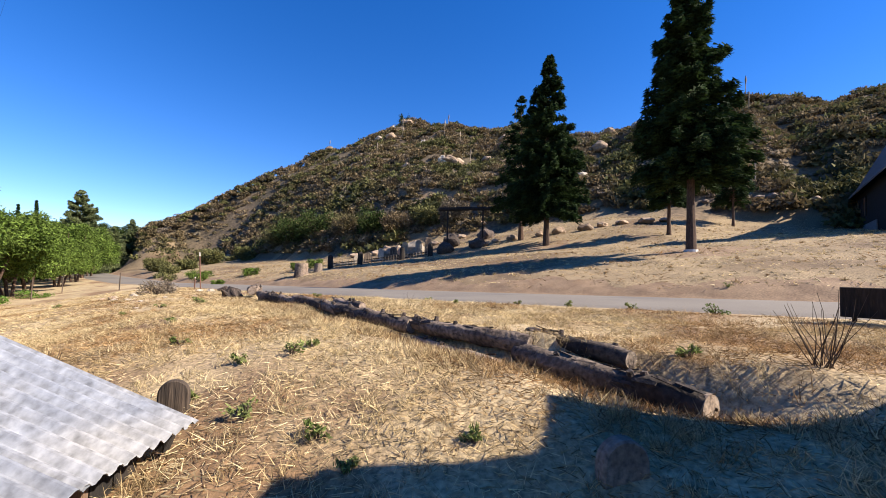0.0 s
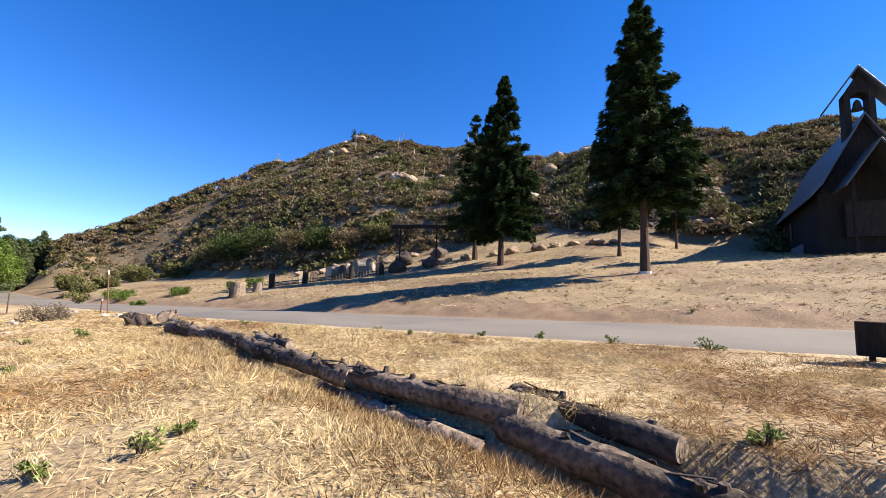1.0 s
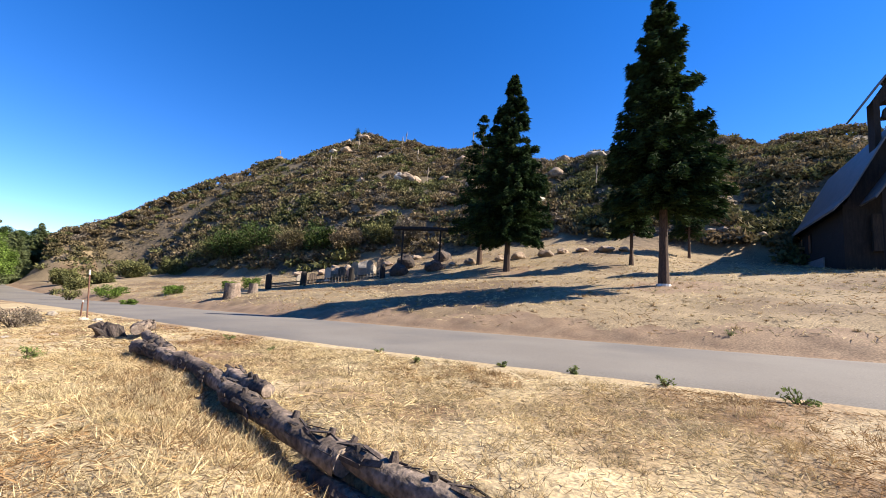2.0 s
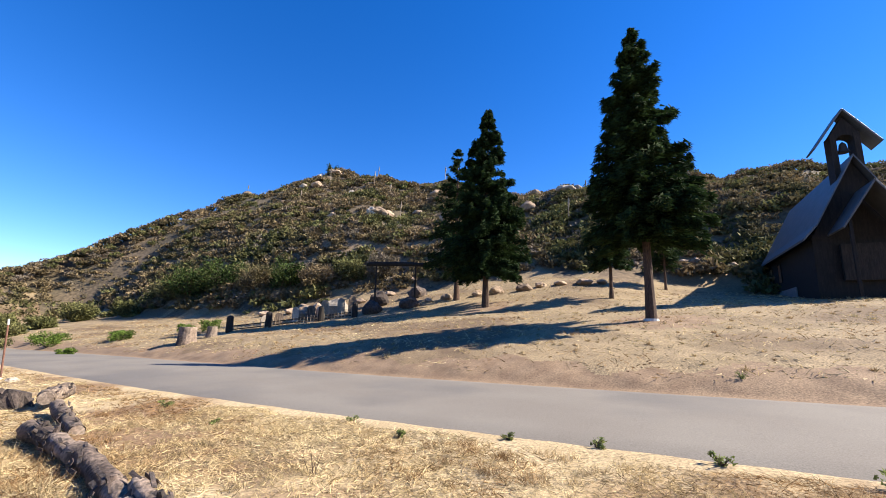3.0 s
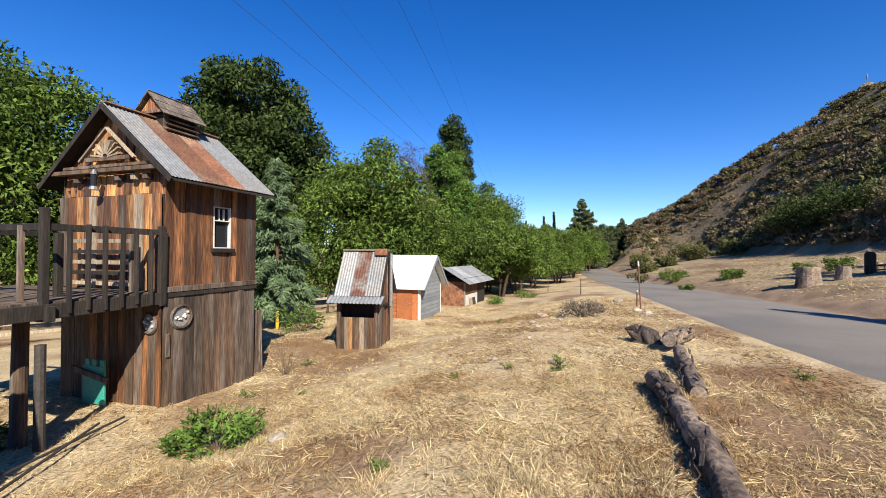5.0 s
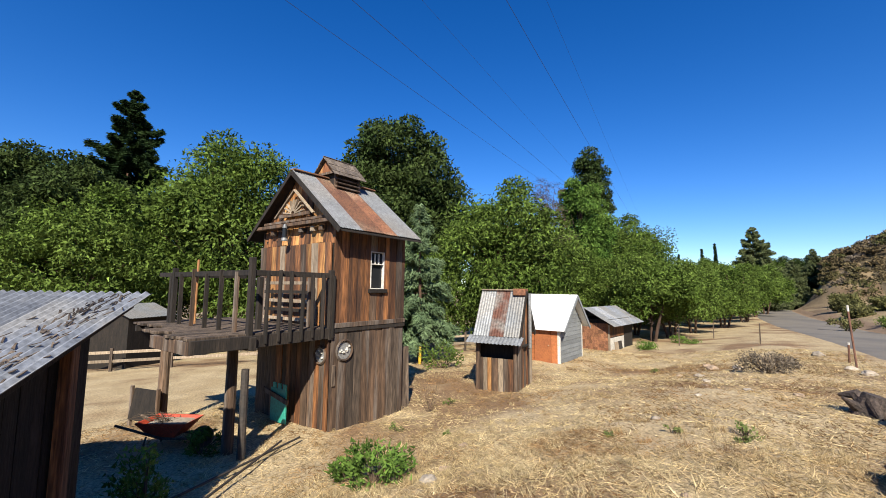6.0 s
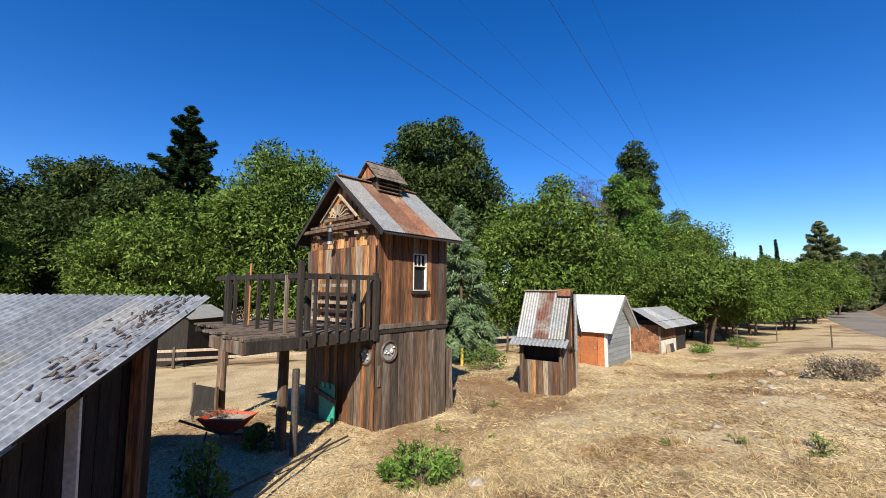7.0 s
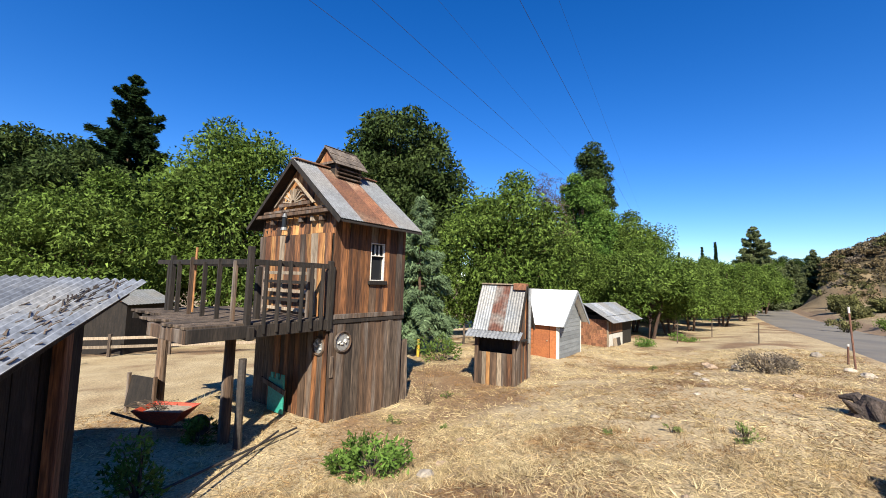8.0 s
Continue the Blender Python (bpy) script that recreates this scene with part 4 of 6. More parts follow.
# ---- outhouse ----
def outhouse():
    rng = np.random.default_rng(71)
    x, y = -14.5, 8.82
    root = empty("outhouse", pose(x, y, gz(x, y) - 0.05, 0, 0, 54) @ Matrix.Diagonal((1.33, 1.28, 1.36, 1)), "leaning board outhouse with a patched tin roof", "outhouse")
    W, L, H = 1.0, 1.2, 1.18           # x along the front, y to the back
    mats = ["red_wood", "pale_wood", "gold_wood", "old_wood", "pale_wood"]
    boards(root, rng, (0.06, 0, 0), (1, 0, 0), (0, 0, 1), W - 0.12, H - 0.40, mats, (0.10, 0.17))
    boards(root, rng, (W, 0, 0), (0, 1, 0), (0, 0, 1), L, H + 0.25, ["pale_wood", "grey_wood", "old_wood", "red_wood"], (0.12, 0.2), top=lambda a: H + 0.1 + min(a, L - a) * 1.5)
    boards(root, rng, (0, L, 0), (0, -1, 0), (0, 0, 1), L, H + 0.25, ["grey_wood"], (0.12, 0.2), top=lambda a: H + 0.1 + min(a, L - a) * 1.5)
    boards(root, rng, (W, L, 0), (-1, 0, 0), (0, 0, 1), W, H + 0.2, ["grey_wood"], (0.12, 0.2))
    part("core", Box(0.03, 0.12, 0, W - 0.03, L - 0.03, H), "dark_wood", root)
    for xx in (0.02, W - 0.06):
        beam(root, "post", (xx + 0.03, -0.04, 0), (xx + 0.03, -0.02, H), 0.08, 0.08, "old_wood")
    beam(root, "lintel", (0, -0.02, H - 0.03), (W, -0.02, H - 0.03), 0.07, 0.09, "dark_wood")
    ridge_z, ridge_y, eave_z = 2.32, 0.52, 1.26
    for side in (0, 1):
        e = Vector((-0.06, -0.10 if side == 0 else L + 0.10, eave_z))
        r_ = Vector((-0.06, ridge_y, ridge_z))
        ln = (r_ - e).length
        for i, (a, w, mt) in enumerate(((0, 0.42, "zinc_old"), (0.40, 0.38, "rust_patchy"), (0.76, 0.40, "zinc_old"))):
            if side == 0:
                mm = frame_m(e + Vector((a, 0, 0.02 + 0.004 * i)), (1, 0, 0), r_ - e)
            else:
                mm = frame_m(e + Vector((a + w, 0, 0.02 + 0.004 * i)), (-1, 0, 0), r_ - e)
            part("roof_sheet", corrugated(ln, w, 0.066, 0.0035, random.Random(i)), mt, root, "rust-stained corrugated sheet" if i == 1 else "grey corrugated sheet", mm)
    e0, e1 = Vector((-0.16, -0.34, eave_z - 0.12)), Vector((-0.16, -0.06, eave_z + 0.03))
    part("awning", corrugated((e1 - e0).length, W + 0.34, 0.09, 0.008, random.Random(4)), "zinc_old", root, "narrow tin awning strip", frame_m(e0, (1, 0, 0), e1 - e0))
    beam(root, "ridge_cap", (-0.06, ridge_y, ridge_z + 0.03), (0.78, ridge_y, ridge_z + 0.03), 0.14, 0.03, "pale_wood")
    part("ridge_box", Box(0.80, ridge_y - 0.16, ridge_z - 0.10, 1.10, ridge_y + 0.12, ridge_z + 0.06, bevel=0.01), "rust", root, "dark red tin ridge cap")
    part("vent_pipe", Tube([(1.17, ridge_y, 1.0), (1.17, ridge_y, ridge_z - 0.05)], [0.04, 0.04], 8), "zinc_old", root)
    beam(root, "side_shelf", (W + 0.05, 0.30, 1.05), (W + 0.05, 0.95, 1.05), 0.10, 0.04, "dark_wood")
    beam(root, "barge_board", (W + 0.10, -0.08, eave_z), (W + 0.10, ridge_y, ridge_z - 0.02), 0.03, 0.10, "dark_wood")
    beam(root, "barge_board", (W + 0.10, L + 0.08, eave_z), (W + 0.10, ridge_y, ridge_z - 0.02), 0.03, 0.10, "dark_wood")
    return root


outhouse()


# ---- grey clapboard shed with a white roof ----
def grey_shed():
    x, y = -18.9, 13.6
    root = empty("clapboard_shed", pose(x, y, gz(x, y) - 0.05, 0, 0, 44) @ Matrix.Diagonal((1.168, 1.168, 1.168, 1)), "small shed with orange door, grey clapboards and white roof", "shed")
    LN, GW, H, AP = 3.3, 2.5, 1.50, 2.62      # x from -LN to 0 along the door side, y 0..GW across the gable
    part("core", Box(-LN + 0.03, 0.03, -0.2, -0.03, GW - 0.03, H), "dark_wood", root)
    part("footing", Box(-1.6, -0.55, -0.2, 0.12, 0.0, 0.03, bevel=0.01), "stone_pale", root, "pale concrete doorstep")
    for k in range(9):
        z = 0.02 + 0.165 * k
        part("clapboard", Box(-LN, -0.025, z, -1.0, 0.0, z + 0.155, m=pose(0, 0, 0, 0, 0, 0)), "orange_paint", root)
        part("clapboard", Box(0, 0.06, z, 0.028, GW - 0.06, z + 0.155), "grey_paint", root)
    k, z = 0, 0.02 + 0.165 * 9
    while z < AP - 0.12:
        hw = max(0.06, (AP - z - 0.1) / (AP - H) * GW / 2 * 0.96)
        part("clapboard", Box(0, GW / 2 - hw, z, 0.028, GW / 2 + hw, z + 0.155), "grey_paint", root)
        z += 0.165
    g = bmesh.new()
    q = [g.verts.new(p) for p in ((-0.01, 0, H), (-0.01, GW, H), (-0.01, GW / 2, AP - 0.05), (-LN, 0, H), (-LN, GW, H), (-LN, GW / 2, AP - 0.05))]
    for f in ((0, 1, 2), (5, 4, 3), (0, 2, 5, 3), (1, 4, 5, 2), (0, 3, 4, 1)):
        g.faces.new([q[i] for i in f])
    part("gable_core", g, "grey_paint", root)
    door = part("door", Box(-0.98, -0.045, 0.03, -0.32, 0.0, H - 0.04, bevel=0.006), "orange_paint", root, "flat orange painted door")
    part("knob", Tube([(-0.40, -0.08, 0.70), (-0.40, -0.04, 0.70)], [0.025, 0.02], 8), "pale_wood", door)
    part("orange_panel", Box(-0.30, -0.035, 0.02, -0.05, 0.0, H - 0.02), "orange_paint", root)
    for y0 in (0.0, GW - 0.06):
        part("corner_trim", Box(-0.005, y0, 0.0, 0.04, y0 + 0.06, H), "white_paint", root)
    part("corner_trim", Box(-0.05, -0.04, 0.0, -0.002, 0.0, H), "white_paint", root)
    for side in (1, -1):
        yc = GW / 2
        e, rr_ = Vector((0.30, yc - side * (GW / 2 + 0.22), H - 0.20)), Vector((0.30, yc, AP))
        bm = bmesh.new()
        q = [bm.verts.new(p + Vector((dx, 0, dz))) for dz in (0.03, -0.02) for p, dx in ((e, 0), (e, -LN - 0.6), (rr_, -LN - 0.6), (rr_, 0))]
        for f in ((3, 2, 1, 0), (4, 5, 6, 7), (0, 1, 5, 4), (1, 2, 6, 5), (2, 3, 7, 6), (3, 0, 4, 7)):
            bm.faces.new([q[i] for i in f])
        bmesh.ops.recalc_face_normals(bm, faces=bm.faces)
        part("roof_slab", bm, "white_roof", root, "smooth white roof sheet")
        beam(root, "barge_board", e + Vector((0.02, 0, -0.05)), rr_ + Vector((0.02, 0, -0.05)), 0.03, 0.12, "grey_paint")
    return root


grey_shed()


# ---- shingled shed ----
def shingle_shed():
    rng = np.random.default_rng(81)
    x, y = -22.8, 18.3
    root = empty("shingle_shed", pose(x, y, gz(x, y) - 0.05, 0, 0, 40) @ Matrix.Diagonal((1.166, 1.166, 1.166, 1)), "small shed with red-brown shingle wall and tin roof", "shed")
    W, L, H = 1.7, 3.6, 1.15
    part("core", Box(-W + 0.03, 0.03, -0.2, -0.03, L - 0.03, H + 0.35), "dark_wood", root)
    for row in range(8):
        xx = -W
        while xx < -0.02:
            w = min(rng.uniform(0.12, 0.24), -xx)
            z = 0.165 * row
            part("shingle", Box(xx + 0.004, -0.03 - 0.008 * rng.random(), z, xx + w - 0.004, 0.0, z + 0.16), "shingle", root)
            xx += w
    part("front_panel", Box(0.0, 0.05, 0, 0.04, L * 0.55, 0.62), "white_paint", root, "cream lower panel")
    part("front_panel", Box(0.0, 0.05, 0.66, 0.03, L * 0.55, 1.25), "red_wood", root)
    part("corner_trim", Box(-0.03, -0.05, 0, 0.05, 0.0, 1.25), "pale_wood", root)
    for k, yy in enumerate((0.55, 1.05)):
        part("grate", Box(0.10, yy, 0.02, 0.14, yy + 0.42, 0.40, m=pose(0, 0, 0, 0, -8, 0)), "iron" if k else "pale_wood", root)
    e, r_ = Vector((0.42, -0.45, 1.22)), Vector((-W * 0.62, -0.45, 2.05))
    for i in range(5):
        mm = frame_m(e + Vector((0, 0.92 * i, 0.004 * (i % 2))), (0, 1, 0), r_ - e)
        part("roof_sheet", corrugated((r_ - e).length, 0.95, 0.08, 0.009, random.Random(i)), "zinc" if i % 2 else "zinc_old", root, "pale corrugated tin sheet", mm)
    e2 = Vector((-W - 0.3, -0.45, 1.3))
    part("back_roof", corrugated((r_ - e2).length, 4.6, 0.08, 0.009, random.Random(9)), "zinc_old", root, "", frame_m(e2 + Vector((0, 4.6, 0)), (0, -1, 0), r_ - e2))
    return root


shingle_shed()


# ---- log edging ----
def fallen_log(p0, p1, r0, r1, label, seed, group="logs edging the bank"):
    rng = random.Random(seed)
    p0, p1 = Vector(p0), Vector(p1)
    root = empty("fallen_log", Matrix.Translation(p0), label, "log", group)
    n = max(4, int((p1 - p0).length / 0.22))
    side = (p1 - p0).normalized().cross(Vector((0, 0, 1)))
    pts, rad = [], []
    for i in range(n + 1):
        t = i / n
        w = 0.05 * math.sin(3.1 * t + seed) + rng.uniform(-0.012, 0.012)
        pts.append((p1 - p0) * t + side * w + Vector((0, 0, rng.uniform(-0.012, 0.012))))
        rad.append((r0 + (r1 - r0) * t) * rng.uniform(0.86, 1.12))
    bm = bmesh.new()
    tube(bm, pts, rad, 16, 0.12, caps=False, rng=rng)
    for f in bm.faces:
        f.smooth = True
    part("bark", bm, "log_bark", root)
    for pt, d in ((0, -1), (n, 1)):
        e = Tube([pts[pt] - (p1 - p0).normalized() * 0.03 * d, pts[pt] + (p1 - p0).normalized() * 0.008 * d], [rad[pt] * 0.94, rad[pt] * 0.93], 16, 0.03)
        part("cut_end", e, "log_end", root, "grey cracked sawn end")
    fl = bmesh.new()
    d0 = (p1 - p0).normalized()
    for k in range(int((p1 - p0).length * 16)):
        c = (p1 - p0) * rng.uniform(0.03, 0.97)
        a = rng.uniform(-0.3, 3.4)
        o = (side * math.cos(a) + Vector((0, 0, 1)) * math.sin(a)).normalized()
        rr_ = (r0 + r1) * 0.5
        m4 = frame_m(c + o * rr_ * rng.uniform(0.96, 1.1), d0, o.cross(d0))
        box(fl, -rng.uniform(0.04, 0.16), -rng.uniform(0.008, 0.025), -0.004, rng.uniform(0.04, 0.16), rng.uniform(0.008, 0.025), 0.004, m=m4 @ pose(0, 0, 0, rng.uniform(-20, 20), rng.uniform(-14, 14), rng.uniform(-12, 12)))
    tagged(part("bark_crust", fl, "charred", root), kind="stuff")
    for k in range(rng.randint(2, 4)):
        t = rng.uniform(0.1, 0.9)
        c = (p1 - p0) * t
        a = rng.uniform(0.4, 2.6)
        d = (side * math.cos(a) + Vector((0, 0, 1)) * math.sin(a)).normalized()
        rr_ = r0 + (r1 - r0) * t
        part("branch_stub", Tube([c + d * rr_ * 0.8, c + d * (rr_ + rng.uniform(0.03, 0.07))], [0.04, 0.025], 7, 0.15), "charred", root)
    return root


def sr(s, r, z):
    return ((s - r) / R2, (s + r) / R2, z)


LOGS = (
    (3.35, 0.90, 3.90, 2.85, 0.15, 0.17, 0.64), (3.85, 1.62, 4.28, 3.0, 0.11, 0.12, 0.80), (3.95, 2.75, 3.80, 4.95, 0.14, 0.13, 0.76),
    (3.82, 4.7, 3.95, 7.1, 0.14, 0.15, 0.76), (4.05, 6.9, 4.30, 9.6, 0.16, 0.17, 0.76), (4.30, 9.3, 4.30, 11.6, 0.16, 0.18, 0.72),
    (4.72, 11.4, 5.15, 14.0, 0.15, 0.17, 0.62), (4.18, 6.6, 4.3, 7.7, 0.11, 0.10, 0.86), (5.05, 14.5, 5.55, 15.5, 0.19, 0.21, 0.72), (3.62, 2.9, 3.72, 5.2, 0.13, 0.14, 0.52),
    (3.25, 0.2, 3.5, 1.6, 0.13, 0.14, 0.42),
)
for i, (s0, r0_, s1, r1_, a, b, z) in enumerate(LOGS):
    fallen_log(sr(s0, r0_, z), sr(s1, r1_, z + 0.02), a * 0.76, b * 0.76, "weathered grey-brown fallen log edging the grass bank", 90 + i)


# ---- the far bank: chapel, burial plot, boulders ----
def chapel():
    rng = np.random.default_rng(101)
    x, y = 27.5, 25.55
    root = empty("chapel", pose(x, y, gz(x, y) + 0.95, 0, 0, -37.2) @ Matrix.Diagonal((1, 1, 1.15, 1)), "timber chapel, shade painted dark, with steep roof and open belfry", "chapel")
    W, L, E, A = 5.4, 13.6, 2.6, 7.2
    # walls, gable and porch panel: the front's shade is put into near-black wood
    part("wall", Box(0.25, 0.3, -2.5, W - 0.25, L - 0.3, E + 0.3), "dark_wood", root)
    g = bmesh.new()
    q = [g.verts.new(p) for p in ((0.2, 0.25, E), (W - 0.2, 0.25, E), (W / 2, 0.25, A - 0.2), (0.2, L - 0.25, E), (W - 0.2, L - 0.25, E), (W / 2, L - 0.25, A - 0.2))]
    for f in ((0, 1, 2), (5, 4, 3), (0, 2, 5, 3), (1, 4, 5, 2)):
        g.faces.new([q[i] for i in f])
    part("gable", g, "dark_wood", root)
    for side in (0, 1):
        sg = 1 if side == 0 else -1
        x0 = -0.30 if side == 0 else W + 0.30
        xm = x0 + sg * 0.75
        pts = [(x0, E - 0.05), (xm, E + 0.75), (W / 2, A)]
        bm = bmesh.new()
        rows = [[[bm.verts.new((px, yy, pz + dz)) for px, pz in pts] for yy in (-0.35, L + 0.35)] for dz in (0.06, -0.08)]
        for k in range(2):
            for d in (0, 1):
                bm.faces.new((rows[d][0][k], rows[d][0][k + 1], rows[d][1][k + 1], rows[d][1][k]))
            for e in (0, 1):
                bm.faces.new((rows[0][e][k], rows[0][e][k + 1], rows[1][e][k + 1], rows[1][e][k]))
        bm.faces.new((rows[0][0][0], rows[0][1][0], rows[1][1][0], rows[1][0][0]))
        bmesh.ops.recalc_face_normals(bm, faces=bm.faces)
        part("roof", bm, "slate_roof", root, "dark grey steep roof with flared eave")
    # light showing through the windows is put into the panels' gold colour
    for k, yy in enumerate((8.2, 10.9)):
        w = part("window", Box(0.20, yy, 0.9, 0.255, yy + 0.8, 2.15), "gold_wood", root, "narrow window, amber light painted on its panel")
        part("window_frame", Box(0.17, yy - 0.08, 0.82, 0.24, yy, 2.23), "dark_wood", w)
        part("window_frame", Box(0.17, yy + 0.8, 0.82, 0.24, yy + 0.88, 2.23), "dark_wood", w)
    part("skirting", Box(0.12, 4.5, -0.6, 0.2, 9.0, 0.25), "grey_paint", root)
    # belfry
    bel = part("belfry", Box(W / 2 - 0.75, 0.4, A - 1.3, W / 2 - 0.45, 1.5, A + 1.55), "dark_wood", root, "open belfry with steep cap")
    part("belfry_post", Box(W / 2 + 0.45, 0.4, A - 1.3, W / 2 + 0.75, 1.5, A + 1.55), "dark_wood", bel)
    arch = bmesh.new()
    n = 10
    pr = [(-0.45, A + 1.55)] + [(0.45 * math.cos(math.pi - math.pi * k / n), A + 1.15 + 0.35 * math.sin(math.pi * k / n)) for k in range(n + 1)] + [(0.45, A + 1.55), (0.75, A + 1.5), (0, A + 2.6), (-0.75, A + 1.5)]
    f0 = [arch.verts.new((W / 2 + a, 0.45, z)) for a, z in pr]
    f1 = [arch.verts.new((W / 2 + a, 1.45, z)) for a, z in pr]
    arch.faces.new(f0), arch.faces.new(f1[::-1])
    for k in range(len(pr)):
        arch.faces.new((f0[k], f1[k], f1[(k + 1) % len(pr)], f0[(k + 1) % len(pr)]))
    part("arch", arch, "dark_wood", bel)
    for sg in (-1, 1):
        beam(bel, "cap_slope", (W / 2 + sg * 1.7, 0.95, A + 0.75), (W / 2, 0.95, A + 3.0), 1.6, 0.10, "slate_roof", up=(0, 0, 1))
    part("bell", Tube([(W / 2, 0.95, A + 0.55), (W / 2, 0.95, A + 0.75), (W / 2, 0.95, A + 1.05), (W / 2, 0.95, A + 1.2)], [0.34, 0.24, 0.18, 0.05], 14), "iron", bel)
    # porch
    for sg in (0, 1):
        a = Vector((W / 2 - 1.7 if sg == 0 else W / 2 + 1.7, -1.2, E + 0.1))
        beam(root, "porch_slope", a, Vector((W / 2, -1.2, E + 2.5)), 2.6, 0.10, "slate_roof")
    for xx in (W / 2 - 1.3, W / 2 + 1.3):
        beam(root, "porch_post", (xx, -2.2, -0.8), (xx, -2.2, E + 0.5), 0.16, 0.16, "dark_wood")
    part("porch_panel", Box(W / 2 - 1.2, -0.1, 0.2, W / 2 + 1.2, 0.2, 2.2), "dark_wood", root)
    return root


chapel()


def boulder(x, y, sx, sz, label, seed, material="stone", group="boulders on the slope", name="boulder", sink=0.25):
    rng = np.random.default_rng(seed)
    bm = bmesh.new()
    bmesh.ops.create_icosphere(bm, subdivisions=3, radius=1.0)
    ph = rng.uniform(0, 6, 6)
    k = rng.uniform(0.75, 1.25)
    for v in bm.verts:
        c = v.co
        d = 1 + 0.16 * math.sin(2.3 * c.x + ph[0]) * math.sin(2.1 * c.y + ph[1]) + 0.10 * math.sin(5 * c.z + ph[2]) * math.sin(4.3 * c.x + ph[3]) + 0.05 * math.sin(9 * c.y + ph[4])
        # flattened facets
        for a in ((0.6, 0.3, 0.74), (-0.7, 0.4, 0.6), (0.1, -0.8, 0.6)):
            e = c.x * a[0] + c.y * a[1] + c.z * a[2]
            if e > 0.8:
                d *= 0.8 / e
        v.co = Vector((c.x * sx * d, c.y * sx * k * d, c.z * sz * d))
    ob = part(name, bm, material, m=at(x, y, sz * (1 - 2 * sink), rng.uniform(0, 360)))
    return tagged(ob, label, "rock", group)


BL = "sandy brown boulder lying on the dry slope"
for i, (x, y, a, b) in enumerate((
    (11.0, 40.5, 0.85, 0.58), (13.2, 39.2, 0.95, 0.58), (14.9, 39.4, 0.65, 0.38), (16.5, 38.8, 0.7, 0.34), (18.3, 37.7, 1.1, 0.46), (19.8, 37.4, 0.6, 0.36), (6.6, 42.2, 0.7, 0.55), (9.3, 41.0, 0.65, 0.5), (5.0, 43.0, 0.5, 0.33), (3.4, 44.2, 0.55, 0.3),
    (28.0, 40.6, 0.6, 0.4), (29.2, 40.2, 0.7, 0.45), (30.3, 39.8, 0.5, 0.3), (31.2, 39.2, 0.6, 0.42), (32.3, 38.9, 0.65, 0.4), (33.2, 38.2, 0.5, 0.35), (34.0, 37.8, 0.7, 0.42), (34.9, 37.4, 0.6, 0.4), (26.2, 41.5, 0.5, 0.3), (24.8, 41.8, 0.55, 0.35),
    (-9.0, 52, 1.0, 0.55), (-6.2, 51.5, 0.9, 0.6), (-4.0, 52.6, 1.1, 0.6), (-12.2, 53.8, 0.9, 0.5), (-1.5, 50.5, 0.8, 0.45), (1.6, 52.4, 1.0, 0.5), (4.6, 54.5, 0.9, 0.4))):
    boulder(x, y, a * 0.75, b * 0.75, BL, 200 + i)
# gateway boulders: their shade is put into a charred-dark colour
for i, (x, y, a, b) in enumerate(((-0.2, 42.6, 1.0, 0.75), (3.1, 41.8, 1.05, 0.62), (0.4, 46.5, 1.1, 1.0), (4.4, 47.5, 1.1, 0.75))):
    boulder(x, y, a, b, "boulder beside the plot gateway, its shade painted dark", 240 + i, "charred", "dark boulders at the gateway")


def stump(x, y, r, h, label, seed, material="bark"):
    rng = random.Random(seed)
    root = empty("tree_stump", at(x, y), label, "stump")
    zs = [-0.2, 0.05, h * 0.3, h * 0.7, h]
    part("bark", Tube([(0, 0, z) for z in zs], [r * 1.25, r * 1.15, r * 1.0, r * 0.97, r * 0.95], 18, 0.05, rng=rng), material, root)
    part("cut_top", Tube([(0, 0, h - 0.01), (0, 0, h + 0.015)], [r * 0.92, r * 0.9], 18, 0.03, rng=rng), "log_end", root)
    return root


stump(-12.4, 34.5, 0.55, 1.05, "thick sawn tree stump above the road bank", 1, "log_bark")
stump(-11.6, 36.5, 0.34, 0.75, "small pale sawn stump beside a thick one", 2, "log_end")


def plot_fence():
    """Low picket fence of the burial plot."""
    root = empty("picket_fence", pose(0, 0, 0), "low weathered picket fence round the burial plot", "fence")
    P = [(-11.3, 39.2), (-8.6, 40.0), (-4.6, 40.8), (-1.8, 41.5)]
    for k, (x, y) in enumerate(P):
        z = gz(x, y)
        part("fence_post", Tube([(x, y, z - 0.2), (x, y, z + 1.15), (x, y, z + 1.3)], [0.27, 0.25, 0.15], 9, 0.06), "dark_wood", root)
    for (x0, y0), (x1, y1) in zip(P, P[1:]):
        z0, z1 = gz(x0, y0), gz(x1, y1)
        n = int(math.hypot(x1 - x0, y1 - y0) / 0.27)
        for k in range(1, n):
            t = k / n
            x, y = x0 + (x1 - x0) * t, y0 + (y1 - y0) * t
            z = z0 + (z1 - z0) * t
            beam(root, "picket", (x, y, z - 0.05), (x, y, z + 0.62 + 0.06 * math.sin(k * 2.3)), 0.12, 0.04, "pale_wood", up=(x1 - x0, y1 - y0, 0))
        for h in (0.18, 0.45):
            beam(root, "fence_rail", (x0, y0, z0 + h), (x1, y1, z1 + h), 0.05, 0.09, "dark_wood")
    return root


plot_fence()


